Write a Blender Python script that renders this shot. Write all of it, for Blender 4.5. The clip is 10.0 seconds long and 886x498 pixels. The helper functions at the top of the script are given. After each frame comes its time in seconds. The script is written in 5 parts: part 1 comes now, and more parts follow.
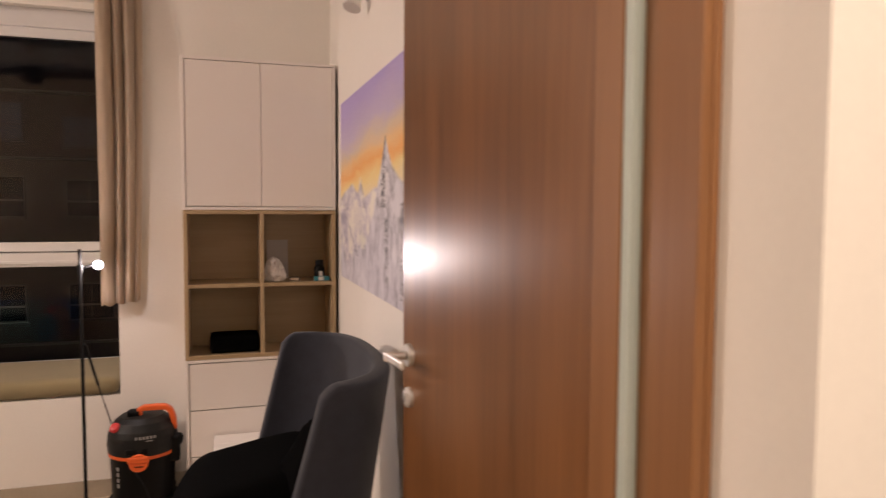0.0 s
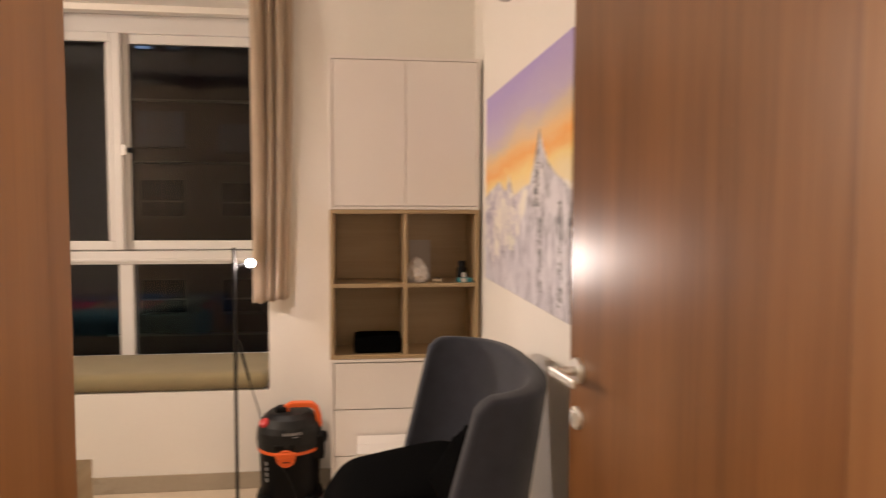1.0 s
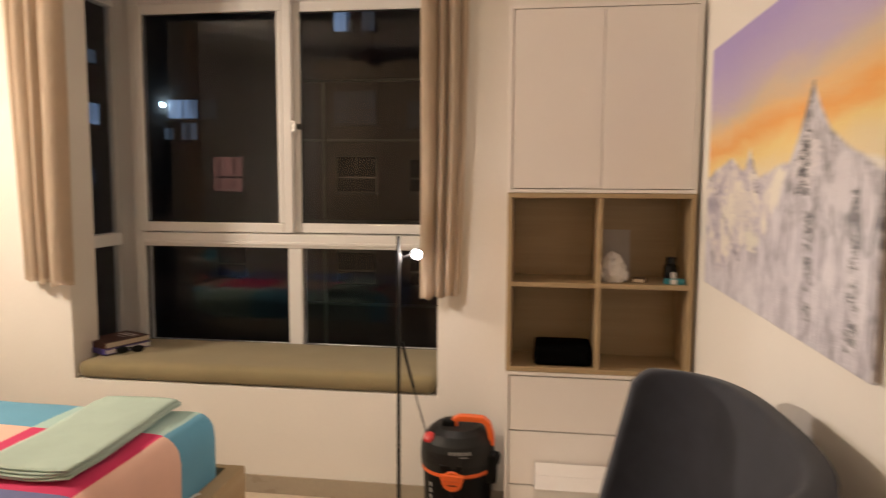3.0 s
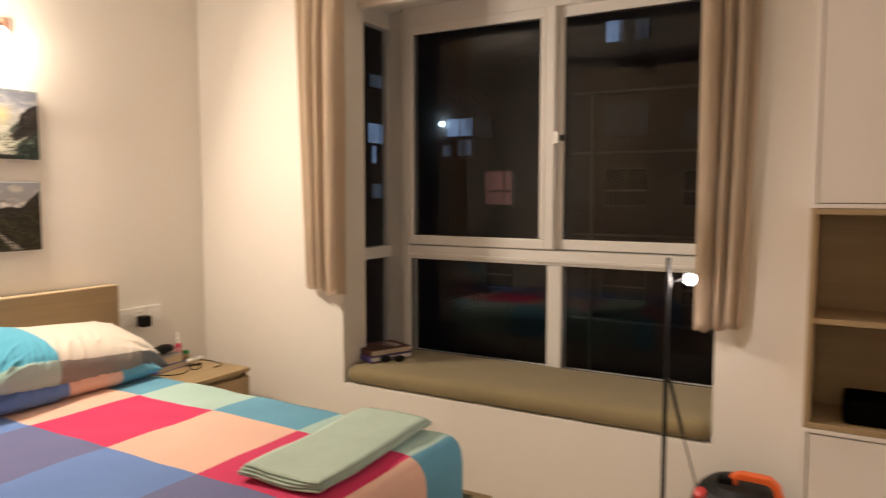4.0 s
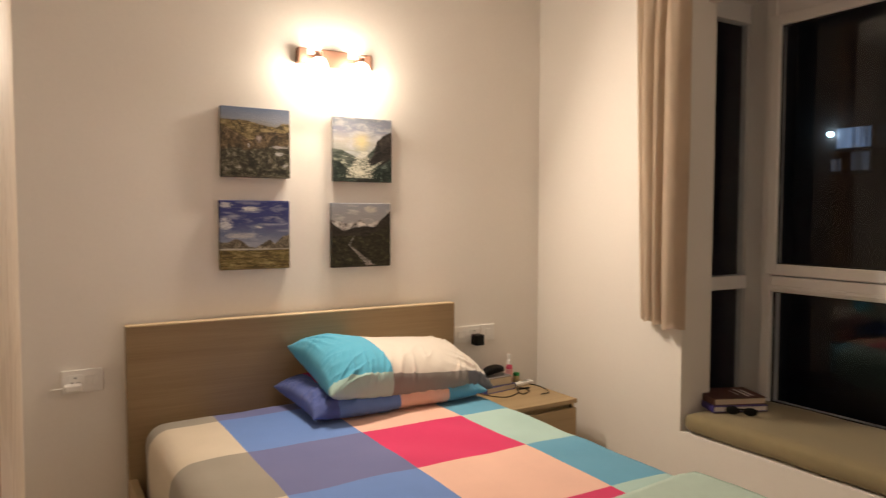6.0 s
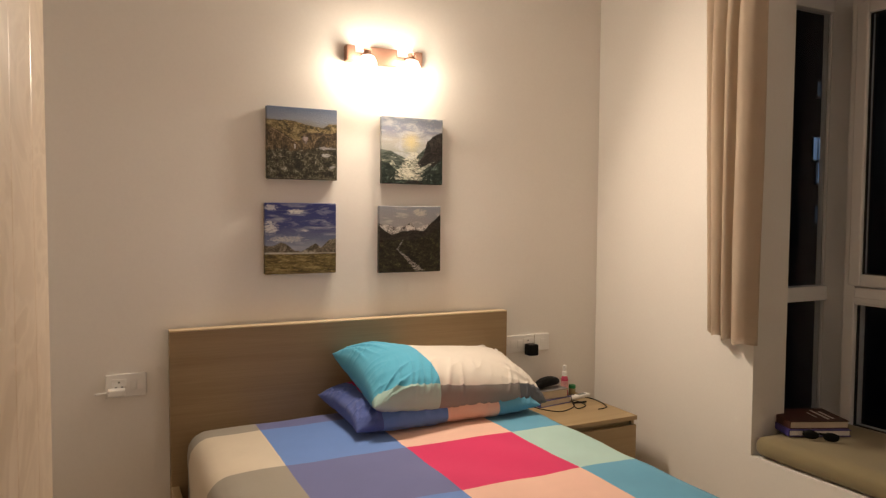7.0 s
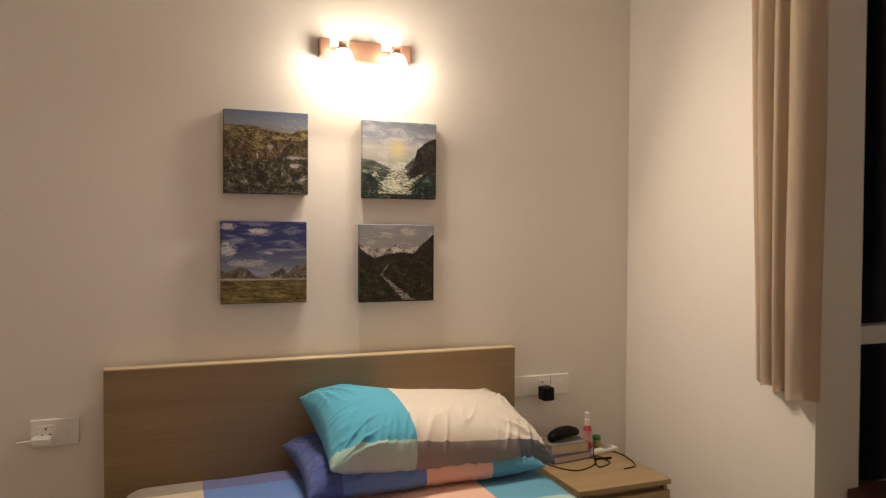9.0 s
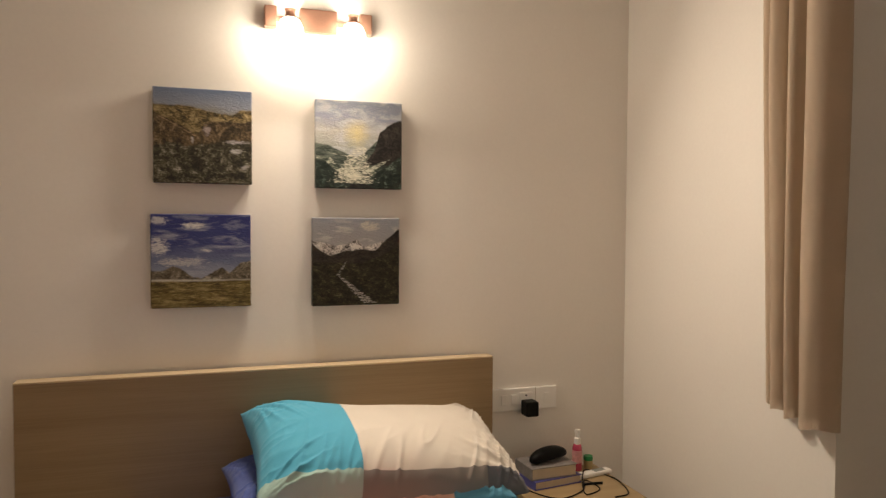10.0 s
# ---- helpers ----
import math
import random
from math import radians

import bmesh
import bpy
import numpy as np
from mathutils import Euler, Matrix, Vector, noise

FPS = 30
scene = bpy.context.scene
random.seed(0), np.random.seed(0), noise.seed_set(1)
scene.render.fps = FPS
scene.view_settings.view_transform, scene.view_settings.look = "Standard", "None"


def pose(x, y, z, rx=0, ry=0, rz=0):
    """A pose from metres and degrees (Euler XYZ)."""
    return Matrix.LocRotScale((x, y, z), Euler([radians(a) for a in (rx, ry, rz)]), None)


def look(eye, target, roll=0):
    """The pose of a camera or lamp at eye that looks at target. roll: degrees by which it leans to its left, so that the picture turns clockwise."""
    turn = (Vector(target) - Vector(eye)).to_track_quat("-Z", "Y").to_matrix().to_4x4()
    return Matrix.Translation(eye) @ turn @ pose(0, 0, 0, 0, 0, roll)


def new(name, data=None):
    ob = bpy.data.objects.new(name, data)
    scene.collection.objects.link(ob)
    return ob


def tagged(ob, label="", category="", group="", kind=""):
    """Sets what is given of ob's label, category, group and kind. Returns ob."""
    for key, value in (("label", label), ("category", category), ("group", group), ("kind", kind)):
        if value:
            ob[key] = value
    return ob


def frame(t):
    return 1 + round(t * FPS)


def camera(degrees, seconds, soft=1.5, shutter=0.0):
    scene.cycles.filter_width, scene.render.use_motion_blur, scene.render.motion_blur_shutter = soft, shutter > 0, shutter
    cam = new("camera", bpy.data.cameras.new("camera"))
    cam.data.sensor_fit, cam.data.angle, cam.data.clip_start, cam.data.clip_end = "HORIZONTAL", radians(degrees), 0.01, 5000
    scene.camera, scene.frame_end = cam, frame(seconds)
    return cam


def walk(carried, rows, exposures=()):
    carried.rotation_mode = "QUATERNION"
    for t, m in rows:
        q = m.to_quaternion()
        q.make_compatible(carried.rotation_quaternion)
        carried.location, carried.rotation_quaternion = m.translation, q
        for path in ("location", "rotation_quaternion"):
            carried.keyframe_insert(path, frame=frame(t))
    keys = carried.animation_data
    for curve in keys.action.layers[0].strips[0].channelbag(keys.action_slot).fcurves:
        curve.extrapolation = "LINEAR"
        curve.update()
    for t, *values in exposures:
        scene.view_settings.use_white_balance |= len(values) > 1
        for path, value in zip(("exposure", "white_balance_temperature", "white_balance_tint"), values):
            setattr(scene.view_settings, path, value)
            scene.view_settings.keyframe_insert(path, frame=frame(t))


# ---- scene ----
cam = camera(65.0, 10.0, 1.25, 0.6)
PATH = [
    (0, (0.177, -3.398, 1.418), (0.778, -1.495, 1.298), 0.3),
    (0.5, (0.133, -3.329, 1.407), (0.607, -1.389, 1.287), 0.2),
    (1, (0.139, -3.24, 1.413), (0.376, -1.258, 1.292), 0.2),
    (1.5, (0.198, -3.133, 1.409), (0.165, -1.138, 1.28), 0.1),
    (2, (0.207, -3.015, 1.394), (0.1, -1.026, 1.212), 0.2),
    (2.2, (0.191, -2.953, 1.405), (0.075, -0.966, 1.208), 0.3),
    (3.3, (0.133, -2.600, 1.445), (-0.364, -0.672, 1.263), 0.1),
    (3.5, (0.13, -2.549, 1.447), (-0.557, -0.678, 1.28), -0.0),
    (4, (0.092, -2.462, 1.443), (-0.906, -0.735, 1.286), 0.0),
    (4.4, (0.011, -2.392, 1.441), (-1.148, -0.768, 1.295), 0.1),
    (4.5, (0.004, -2.379, 1.437), (-1.188, -0.778, 1.297), 0.0),
    (5, (-0.034, -2.306, 1.449), (-1.36, -0.814, 1.319), 0.1),
    (5.5, (-0.035, -2.23, 1.444), (-1.6, -0.989, 1.334), 0.1),
    (6, (-0.014, -2.169, 1.445), (-1.729, -1.144, 1.345), 0.1),
    (6.2, (-0.032, -2.145, 1.436), (-1.78, -1.178, 1.34), 0.1),
    (7.5, (-0.185, -2.001, 1.465), (-1.986, -1.137, 1.375), 0.4),
    (8, (-0.268, -1.902, 1.464), (-2.074, -1.045, 1.405), 0.4),
    (8.5, (-0.363, -1.774, 1.488), (-2.189, -0.961, 1.421), 0.4),
    (9, (-0.434, -1.592, 1.461), (-2.307, -0.894, 1.417), 0.3),
    (9.5, (-0.571, -1.416, 1.452), (-2.464, -0.774, 1.412), 0.2),
    (10, (-0.668, -1.274, 1.473), (-2.568, -0.653, 1.404), 0.3),
]
walk(cam, [(t, look(eye, target, roll)) for t, eye, target, roll in PATH],
     [(0.0, 0.24, 6200, 20), (0.5, 0.42, 6500, 17), (1.0, 0.52, 6450, 14), (2.0, 0.58, 6300, 9), (3.5, 0.32, 6400, 10), (4.5, 0.14, 6350, 9), (6.0, -0.10, 6330, 10), (7.5, -0.37, 6330, 9), (10.0, -0.53, 6300, 8)])

# --- light: a warm two-bulb wall lamp, a small floor lamp, a lamp in the hall, night outside ---
world = bpy.data.worlds.new("night")
scene.world = world
world.use_nodes = True
world.node_tree.nodes["Background"].inputs[0].default_value = (0.010, 0.013, 0.020, 1)
world.node_tree.nodes["Background"].inputs[1].default_value = 0.25


def lamp(name, kind, power, colour, m, size=0.03):
    data = bpy.data.lights.new(name, kind)
    data.energy, data.color = power, colour
    if kind == "AREA":
        data.shape, data.size, data.size_y = "RECTANGLE", size, size
    else:
        data.shadow_soft_size = size
    ob = new(name, data)
    ob.matrix_world = m
    return ob


WARM = (1.0, 0.815, 0.635)
LAMP_Y = (-1.040, -0.835)
for y in LAMP_Y:
    lamp("wall_lamp_light", "POINT", 4.4, WARM, pose(-2.970, y, 2.128), 0.05)
    lamp("wall_lamp_bulb_light", "AREA", 17.0, WARM, look((-2.930, y, 2.085), (-1.930, y - 0.07, 1.585)), 0.10)
lamp("floor_lamp_light", "POINT", 6.0, (1.0, 0.84, 0.74), pose(-0.352, -0.020, 1.150), 0.02)
beam = lamp("floor_lamp_beam", "SPOT", 13.0, (1.0, 0.86, 0.76), look((-0.350, -0.040, 1.150), (0.45, -2.2, 1.12)), 0.02)
beam.data.spot_size, beam.data.spot_blend = radians(95), 1.0
lamp("hall_light", "AREA", 23, (1.0, 0.83, 0.63), pose(0.30, -4.0, 2.655), 0.34)

# --- materials ---
def shader(name):
    mat = bpy.data.materials.new(name)
    mat.use_nodes = True
    nt = mat.node_tree
    return mat, nt, nt.nodes["Principled BSDF"]


def node(nt, kind, **values):
    n = nt.nodes.new(kind)
    for key, value in values.items():
        if key.startswith("in_"):
            slot = key[3:]
            n.inputs[int(slot) if slot.isdigit() else slot.replace("_", " ")].default_value = value
        elif key == "operation":
            n.operation = value
        elif key == "blend":
            n.data_type, n.blend_type = "RGBA", value
        elif key == "interp":
            n.color_ramp.interpolation = value
    return n


def coords(nt, scale=(1, 1, 1), space="Object"):
    tc, mp = node(nt, "ShaderNodeTexCoord"), node(nt, "ShaderNodeMapping")
    mp.inputs["Scale"].default_value = scale
    nt.links.new(tc.outputs[space], mp.inputs["Vector"])
    return mp.outputs["Vector"]


def noise_of(nt, vec, scale, detail=4, rough=0.55, distortion=0.0):
    n = node(nt, "ShaderNodeTexNoise")
    n.inputs["Scale"].default_value, n.inputs["Detail"].default_value = scale, detail
    n.inputs["Roughness"].default_value, n.inputs["Distortion"].default_value = rough, distortion
    nt.links.new(vec, n.inputs["Vector"])
    return n.outputs["Fac"]


def ramp_of(nt, fac, stops, interp="LINEAR"):
    r = node(nt, "ShaderNodeValToRGB")
    cr = r.color_ramp
    cr.interpolation = interp
    while len(cr.elements) < len(stops):
        cr.elements.new(0.5)
    for el, (p, c) in zip(cr.elements, stops):
        el.position, el.color = p, (*c, 1)
    nt.links.new(fac, r.inputs["Fac"])
    return r.outputs["Color"]


def mix_of(nt, fac, a, b, blend="MIX"):
    m = node(nt, "ShaderNodeMix", blend=blend)
    for value, slot in ((fac, 0), (a, 6), (b, 7)):
        if hasattr(value, "is_linked"):
            nt.links.new(value, m.inputs[slot])
        else:
            m.inputs[slot].default_value = value if slot == 0 else (*value, 1)
    return m.outputs[2]


def maths(nt, operation, a, b=0.0, c=0.0):
    m = node(nt, "ShaderNodeMath", operation=operation)
    for k, value in enumerate((a, b, c)):
        if hasattr(value, "is_linked"):
            nt.links.new(value, m.inputs[k])
        else:
            m.inputs[k].default_value = value
    return m.outputs[0]


def bump_of(nt, bsdf, height, strength=0.2, distance=0.002):
    b = node(nt, "ShaderNodeBump")
    b.inputs["Strength"].default_value, b.inputs["Distance"].default_value = strength, distance
    nt.links.new(height, b.inputs["Height"])
    nt.links.new(b.outputs["Normal"], bsdf.inputs["Normal"])


def surface(name, colour, rough=0.5, metal=0.0, vary=0.12, scale=6.0, fine=180.0, bump=0.12, distance=0.001, sheen=0.0, spec=0.5, coat=0.0):
    """A plain surface with variation at two scales and fine relief."""
    mat, nt, bsdf = shader(name)
    vec = coords(nt)
    big, small = noise_of(nt, vec, scale, 5), noise_of(nt, vec, fine, 3)
    both = maths(nt, "MULTIPLY_ADD", small, 0.35, maths(nt, "MULTIPLY", big, 0.65))
    lo = tuple(c * (1 - vary) for c in colour)
    hi = tuple(min(1, c * (1 + vary)) for c in colour)
    nt.links.new(ramp_of(nt, both, [(0.3, lo), (0.7, hi)]), bsdf.inputs["Base Color"])
    r = maths(nt, "MULTIPLY_ADD", big, 0.2, rough - 0.1)
    nt.links.new(r, bsdf.inputs["Roughness"])
    bsdf.inputs["Metallic"].default_value = metal
    bsdf.inputs["Specular IOR Level"].default_value = spec
    bsdf.inputs["Sheen Weight"].default_value = sheen
    bsdf.inputs["Coat Weight"].default_value = coat
    if bump:
        bump_of(nt, bsdf, both, bump, distance)
    return mat


def wood(name, dark, light, along="Z", rough=0.4, grain=14.0, spec=0.5, relief=0.08, fleck=0.25):
    """Veneer: long grain along one axis, bands and fine pores."""
    mat, nt, bsdf = shader(name)
    squeeze = {"X": (0.06, 1, 1), "Y": (1, 0.06, 1), "Z": (1, 1, 0.05)}[along]
    vec = coords(nt, squeeze)
    bands = noise_of(nt, vec, grain, 6, 0.6, 0.8)
    pores = noise_of(nt, coords(nt, tuple(0.25 * s if s < 1 else s for s in squeeze)), grain * 16, 4, 0.7)
    mixed = maths(nt, "MULTIPLY_ADD", pores, fleck, maths(nt, "MULTIPLY", bands, 1 - fleck))
    nt.links.new(ramp_of(nt, mixed, [(0.28, dark), (0.5, tuple((a + b) / 2 for a, b in zip(dark, light))), (0.72, light)]), bsdf.inputs["Base Color"])
    nt.links.new(maths(nt, "MULTIPLY_ADD", pores, 0.12, rough - 0.06), bsdf.inputs["Roughness"])
    bsdf.inputs["Specular IOR Level"].default_value = spec
    bump_of(nt, bsdf, pores, relief, 0.0006)
    return mat


def glow(name, colour, strength):
    mat, nt, bsdf = shader(name)
    bsdf.inputs["Base Color"].default_value = (*colour, 1)
    bsdf.inputs["Emission Color"].default_value = (*colour, 1)
    bsdf.inputs["Emission Strength"].default_value = strength
    return mat


def glass(name, tint=(1, 1, 1), rough=0.0, ior=1.5):
    mat, nt, bsdf = shader(name)
    bsdf.inputs["Base Color"].default_value = (*tint, 1)
    bsdf.inputs["Roughness"].default_value = rough
    bsdf.inputs["Transmission Weight"].default_value = 1.0
    bsdf.inputs["IOR"].default_value = ior
    return mat


M_WALL = surface("wall_paint", (0.83, 0.79, 0.73), 0.75, vary=0.03, scale=1.6, fine=90, bump=0.10, distance=0.0015)
M_CEIL = surface("ceiling_paint", (0.84, 0.81, 0.77), 0.8, vary=0.03, scale=1.5, fine=80, bump=0.08)
M_FLOOR = surface("floor_tile", (0.62, 0.52, 0.40), 0.22, vary=0.08, scale=2.5, fine=40, bump=0.02)
M_SKIRT = surface("skirting_tile", (0.40, 0.34, 0.26), 0.3, vary=0.08, scale=5, fine=60, bump=0.03)
M_UPVC = surface("white_upvc", (0.78, 0.76, 0.74), 0.35, vary=0.02, scale=3, fine=60, bump=0.02)
M_GASKET = surface("black_gasket", (0.015, 0.015, 0.016), 0.6, vary=0.1)
M_GLASS = glass("window_glass", (0.92, 0.94, 0.95), 0.0, 1.33)
M_DOORWOOD = wood("door_veneer", (0.110, 0.043, 0.012), (0.290, 0.122, 0.038), "Z", rough=0.30, grain=11, spec=0.65, relief=0.14, fleck=0.4)
M_SEAL = surface("grey_green_edge", (0.50, 0.57, 0.52), 0.35, vary=0.04, scale=4, fine=90, bump=0.02)
M_JAMBWOOD = wood("jamb_wood", (0.21, 0.090, 0.030), (0.35, 0.165, 0.062), "Z", rough=0.38, grain=12)
M_OAK = wood("oak_veneer", (0.34, 0.238, 0.126), (0.46, 0.345, 0.20), "Y", rough=0.45, grain=10)
M_OAKHEAD = wood("headboard_oak", (0.240, 0.160, 0.080), (0.345, 0.245, 0.135), "Y", rough=0.45, grain=16, fleck=0.4)
# Pale oak edging, with the light from above also put into its colour.
M_OAKEDGE_TOPLIT = wood("oak_edge_toplit", (0.50, 0.38, 0.23), (0.62, 0.49, 0.32), "Y", rough=0.45, grain=16)
M_OAKNS = wood("nightstand_oak", (0.31, 0.215, 0.105), (0.44, 0.320, 0.170), "Y", rough=0.42, grain=14, fleck=0.35)
M_OAKX = wood("oak_veneer_long", (0.34, 0.238, 0.126), (0.46, 0.345, 0.20), "X", rough=0.45, grain=10)
M_OAKZ = wood("oak_veneer_tall", (0.36, 0.252, 0.136), (0.49, 0.365, 0.215), "Z", rough=0.45, grain=10)
M_WHITE = surface("white_lacquer", (0.84, 0.79, 0.75), 0.38, vary=0.015, scale=3, fine=120, bump=0.02)
M_STEEL = surface("brushed_steel", (0.74, 0.72, 0.69), 0.5, metal=1.0, vary=0.06, scale=20, fine=300, bump=0.03)
M_BLACK = surface("black_metal", (0.006, 0.006, 0.0065), 0.45, vary=0.15, scale=10, spec=0.25)
M_BLACKPL = surface("black_plastic", (0.0035, 0.0034, 0.0034), 0.45, vary=0.2, scale=14, fine=260, bump=0.06, spec=0.15)
M_GREYPL = surface("grey_plastic", (0.010, 0.010, 0.0097), 0.5, vary=0.12, scale=14, fine=260, bump=0.08, spec=0.3)
M_ORANGE = surface("orange_plastic", (0.80, 0.13, 0.02), 0.4, vary=0.06, scale=10)
M_RED = surface("red_plastic", (0.55, 0.03, 0.03), 0.4)
M_WHITEPL = surface("white_plastic", (0.87, 0.85, 0.81), 0.35, vary=0.02, scale=8)
M_FELT = surface("charcoal_fabric", (0.033, 0.035, 0.046), 0.95, vary=0.22, scale=18, fine=520, bump=0.5, distance=0.0012, sheen=0.12, spec=0.25)
M_BLACKCLOTH = surface("black_fabric", (0.0022, 0.0021, 0.0021), 0.98, vary=0.25, scale=16, fine=500, bump=0.4, spec=0.02)
M_CURTAIN = surface("curtain_cloth", (0.67, 0.55, 0.42), 0.9, vary=0.07, scale=7, fine=420, bump=0.3, sheen=0.15)
M_CUSHION = surface("cushion_cloth", (0.25, 0.20, 0.105), 0.92, vary=0.08, scale=9, fine=380, bump=0.4, distance=0.0015, sheen=0.15)
M_TOWEL = surface("mint_cotton", (0.40, 0.51, 0.44), 0.95, vary=0.07, scale=12, fine=600, bump=0.5)

# --- mesh helpers ---
def part(name, bm, material, parent=None, label="", smooth=False):
    """Link a bmesh as one mesh object, under a parent where one is given."""
    bmesh.ops.recalc_face_normals(bm, faces=bm.faces)
    me = bpy.data.meshes.new(name)
    bm.to_mesh(me)
    bm.free()
    if smooth:
        me.polygons.foreach_set("use_smooth", [True] * len(me.polygons))
    me.materials.append(material)
    ob = new(name, me)
    if parent is not None:
        ob.parent = parent
    if label:
        tagged(ob, label)
    return ob


def thing(name, place, label, category, group="", kind="", turn=0.0):
    ob = new(name)
    ob.empty_display_size = 0.05
    ob.matrix_world = pose(*place, 0, 0, turn)
    return tagged(ob, label, category, group, kind)


def add_box(bm, lo, hi, bevel=0.0, segments=2, m=None):
    """A box from corner lo to corner hi, its edges rounded."""
    tmp = bmesh.new()
    bmesh.ops.create_cube(tmp, size=1)
    size = [max(1e-4, b - a) for a, b in zip(lo, hi)]
    bmesh.ops.scale(tmp, vec=size, verts=tmp.verts)
    bmesh.ops.translate(tmp, vec=[(a + b) / 2 for a, b in zip(lo, hi)], verts=tmp.verts)
    if bevel:
        bmesh.ops.bevel(tmp, geom=tmp.edges[:], offset=min(bevel, 0.45 * min(size)), segments=segments, affect="EDGES", profile=0.5)
    if m is not None:
        bmesh.ops.transform(tmp, matrix=m, verts=tmp.verts)
    me = bpy.data.meshes.new("tmp")
    tmp.to_mesh(me)
    tmp.free()
    bm.from_mesh(me)
    bpy.data.meshes.remove(me)
    return bm


def box(lo, hi, bevel=0.0, segments=2, m=None):
    return add_box(bmesh.new(), lo, hi, bevel, segments, m)


def add_lathe(bm, profile, steps=32, m=None):
    """Turn (radius, height) pairs round z."""
    rings = []
    for r, z in profile:
        ring = [bm.verts.new((r * math.cos(2 * math.pi * k / steps), r * math.sin(2 * math.pi * k / steps), z)) for k in range(steps)]
        rings.append(ring)
    for a, b in zip(rings, rings[1:]):
        for k in range(steps):
            bm.faces.new((a[k], a[(k + 1) % steps], b[(k + 1) % steps], b[k]))
    for ring in (rings[0], rings[-1]):
        if (ring[0].co.xy.length) > 1e-5:
            bm.faces.new(ring)
    if m is not None:
        bmesh.ops.transform(bm, matrix=m, verts=[v for r in rings for v in r])
    bmesh.ops.remove_doubles(bm, verts=[v for r in (rings[0], rings[-1]) for v in r], dist=1e-6)
    return bm


def lathe(profile, steps=32, m=None):
    return add_lathe(bmesh.new(), profile, steps, m)


def add_tube(bm, points, radius, steps=10, smooth_steps=6):
    """A round tube through the points, along a smooth line."""
    pts = [Vector(p) for p in points]
    line = []
    if len(pts) > 2 and smooth_steps > 1:
        ext = [2 * pts[0] - pts[1], *pts, 2 * pts[-1] - pts[-2]]
        for a, b, c, d in zip(ext, ext[1:], ext[2:], ext[3:]):
            for k in range(smooth_steps):
                t = k / smooth_steps
                line.append(0.5 * ((2 * b) + (c - a) * t + (2 * a - 5 * b + 4 * c - d) * t * t + (3 * b - a - 3 * c + d) * t ** 3))
        line.append(pts[-1])
    else:
        line = pts
    side, rings = None, []
    for k, p in enumerate(line):
        way = (line[min(k + 1, len(line) - 1)] - line[max(k - 1, 0)]).normalized()
        if side is None:
            side = way.orthogonal().normalized()
        side = (side - way * side.dot(way)).normalized()
        up = way.cross(side)
        rings.append([bm.verts.new(p + radius * (math.cos(2 * math.pi * j / steps) * side + math.sin(2 * math.pi * j / steps) * up)) for j in range(steps)])
    for a, b in zip(rings, rings[1:]):
        for j in range(steps):
            bm.faces.new((a[j], a[(j + 1) % steps], b[(j + 1) % steps], b[j]))
    bm.faces.new(rings[0])
    bm.faces.new(rings[-1])
    return bm


def tube(points, radius, steps=10, smooth_steps=6):
    return add_tube(bmesh.new(), points, radius, steps, smooth_steps)


def structure(name, bm, material, label, category, parent=None):
    ob = part(name, bm, material, parent)
    return tagged(ob, label, category, kind="structure")


# --- the room: x from the bed wall to the painting wall, y from the door wall to the window wall ---
XB, XP, YD, YW, TOP = -3.06, 0.716, -2.65, 0.268, 2.72
BAY_L, BAY_R, BAY_Y = -2.062, -0.313, 0.90
SILL, BAY_TOP, BAY_CEIL = 0.495, 2.40, 2.46
structure("floor", box((-3.35, -5.2, -0.12), (1.9, 0.268, 0.0)), M_FLOOR, "pale beige polished floor tiles", "floor")
structure("ceiling", box((-3.35, -5.2, TOP), (1.9, 0.5, TOP + 0.12)), M_CEIL, "plain off-white painted ceiling", "ceiling")
structure("wall_west", box((XB - 0.2, -2.93, 0), (XB, 0.46, TOP)), M_WALL, "cream painted wall behind the bed", "wall")
structure("wall_east", box((XP, YD, 0), (XP + 0.2, 0.46, TOP)), M_WALL, "cream painted wall with the large painting", "wall")
bm = bmesh.new()
add_box(bm, (XB, YW, 0), (BAY_L, YW + 0.19, TOP))
add_box(bm, (BAY_R, YW, 0), (XP, YW + 0.19, TOP))
add_box(bm, (BAY_L, YW, BAY_TOP), (BAY_R, YW + 0.13, TOP))
add_box(bm, (BAY_L, YW, 0), (BAY_R, YW + 0.19, SILL))
structure("wall_north", bm, M_WALL, "cream painted wall with a bay window", "wall")
bm = bmesh.new()
add_box(bm, (BAY_L - 0.25, YW + 0.19, SILL - 0.12), (BAY_R + 0.25, BAY_Y + 0.12, SILL - 0.002))
structure("bay_sill", bm, M_WALL, "plastered ledge of the bay window", "sill")
structure("bay_ceiling", box((BAY_L - 0.25, YW + 0.132, BAY_CEIL), (BAY_R + 0.25, BAY_Y + 0.12, BAY_CEIL + 0.14)), M_CEIL, "painted ceiling of the bay", "ceiling")
structure("bay_reveal", box((BAY_R, YW + 0.19, SILL), (BAY_R + 0.2, BAY_Y + 0.1, BAY_CEIL)), M_WALL, "plain plastered side of the bay", "wall")
structure("bay_lintel", box((BAY_L - 0.02, YW + 0.135, BAY_TOP - 0.03), (BAY_R, YW + 0.18, BAY_CEIL)), M_WALL, "plastered lintel over the bay", "wall")

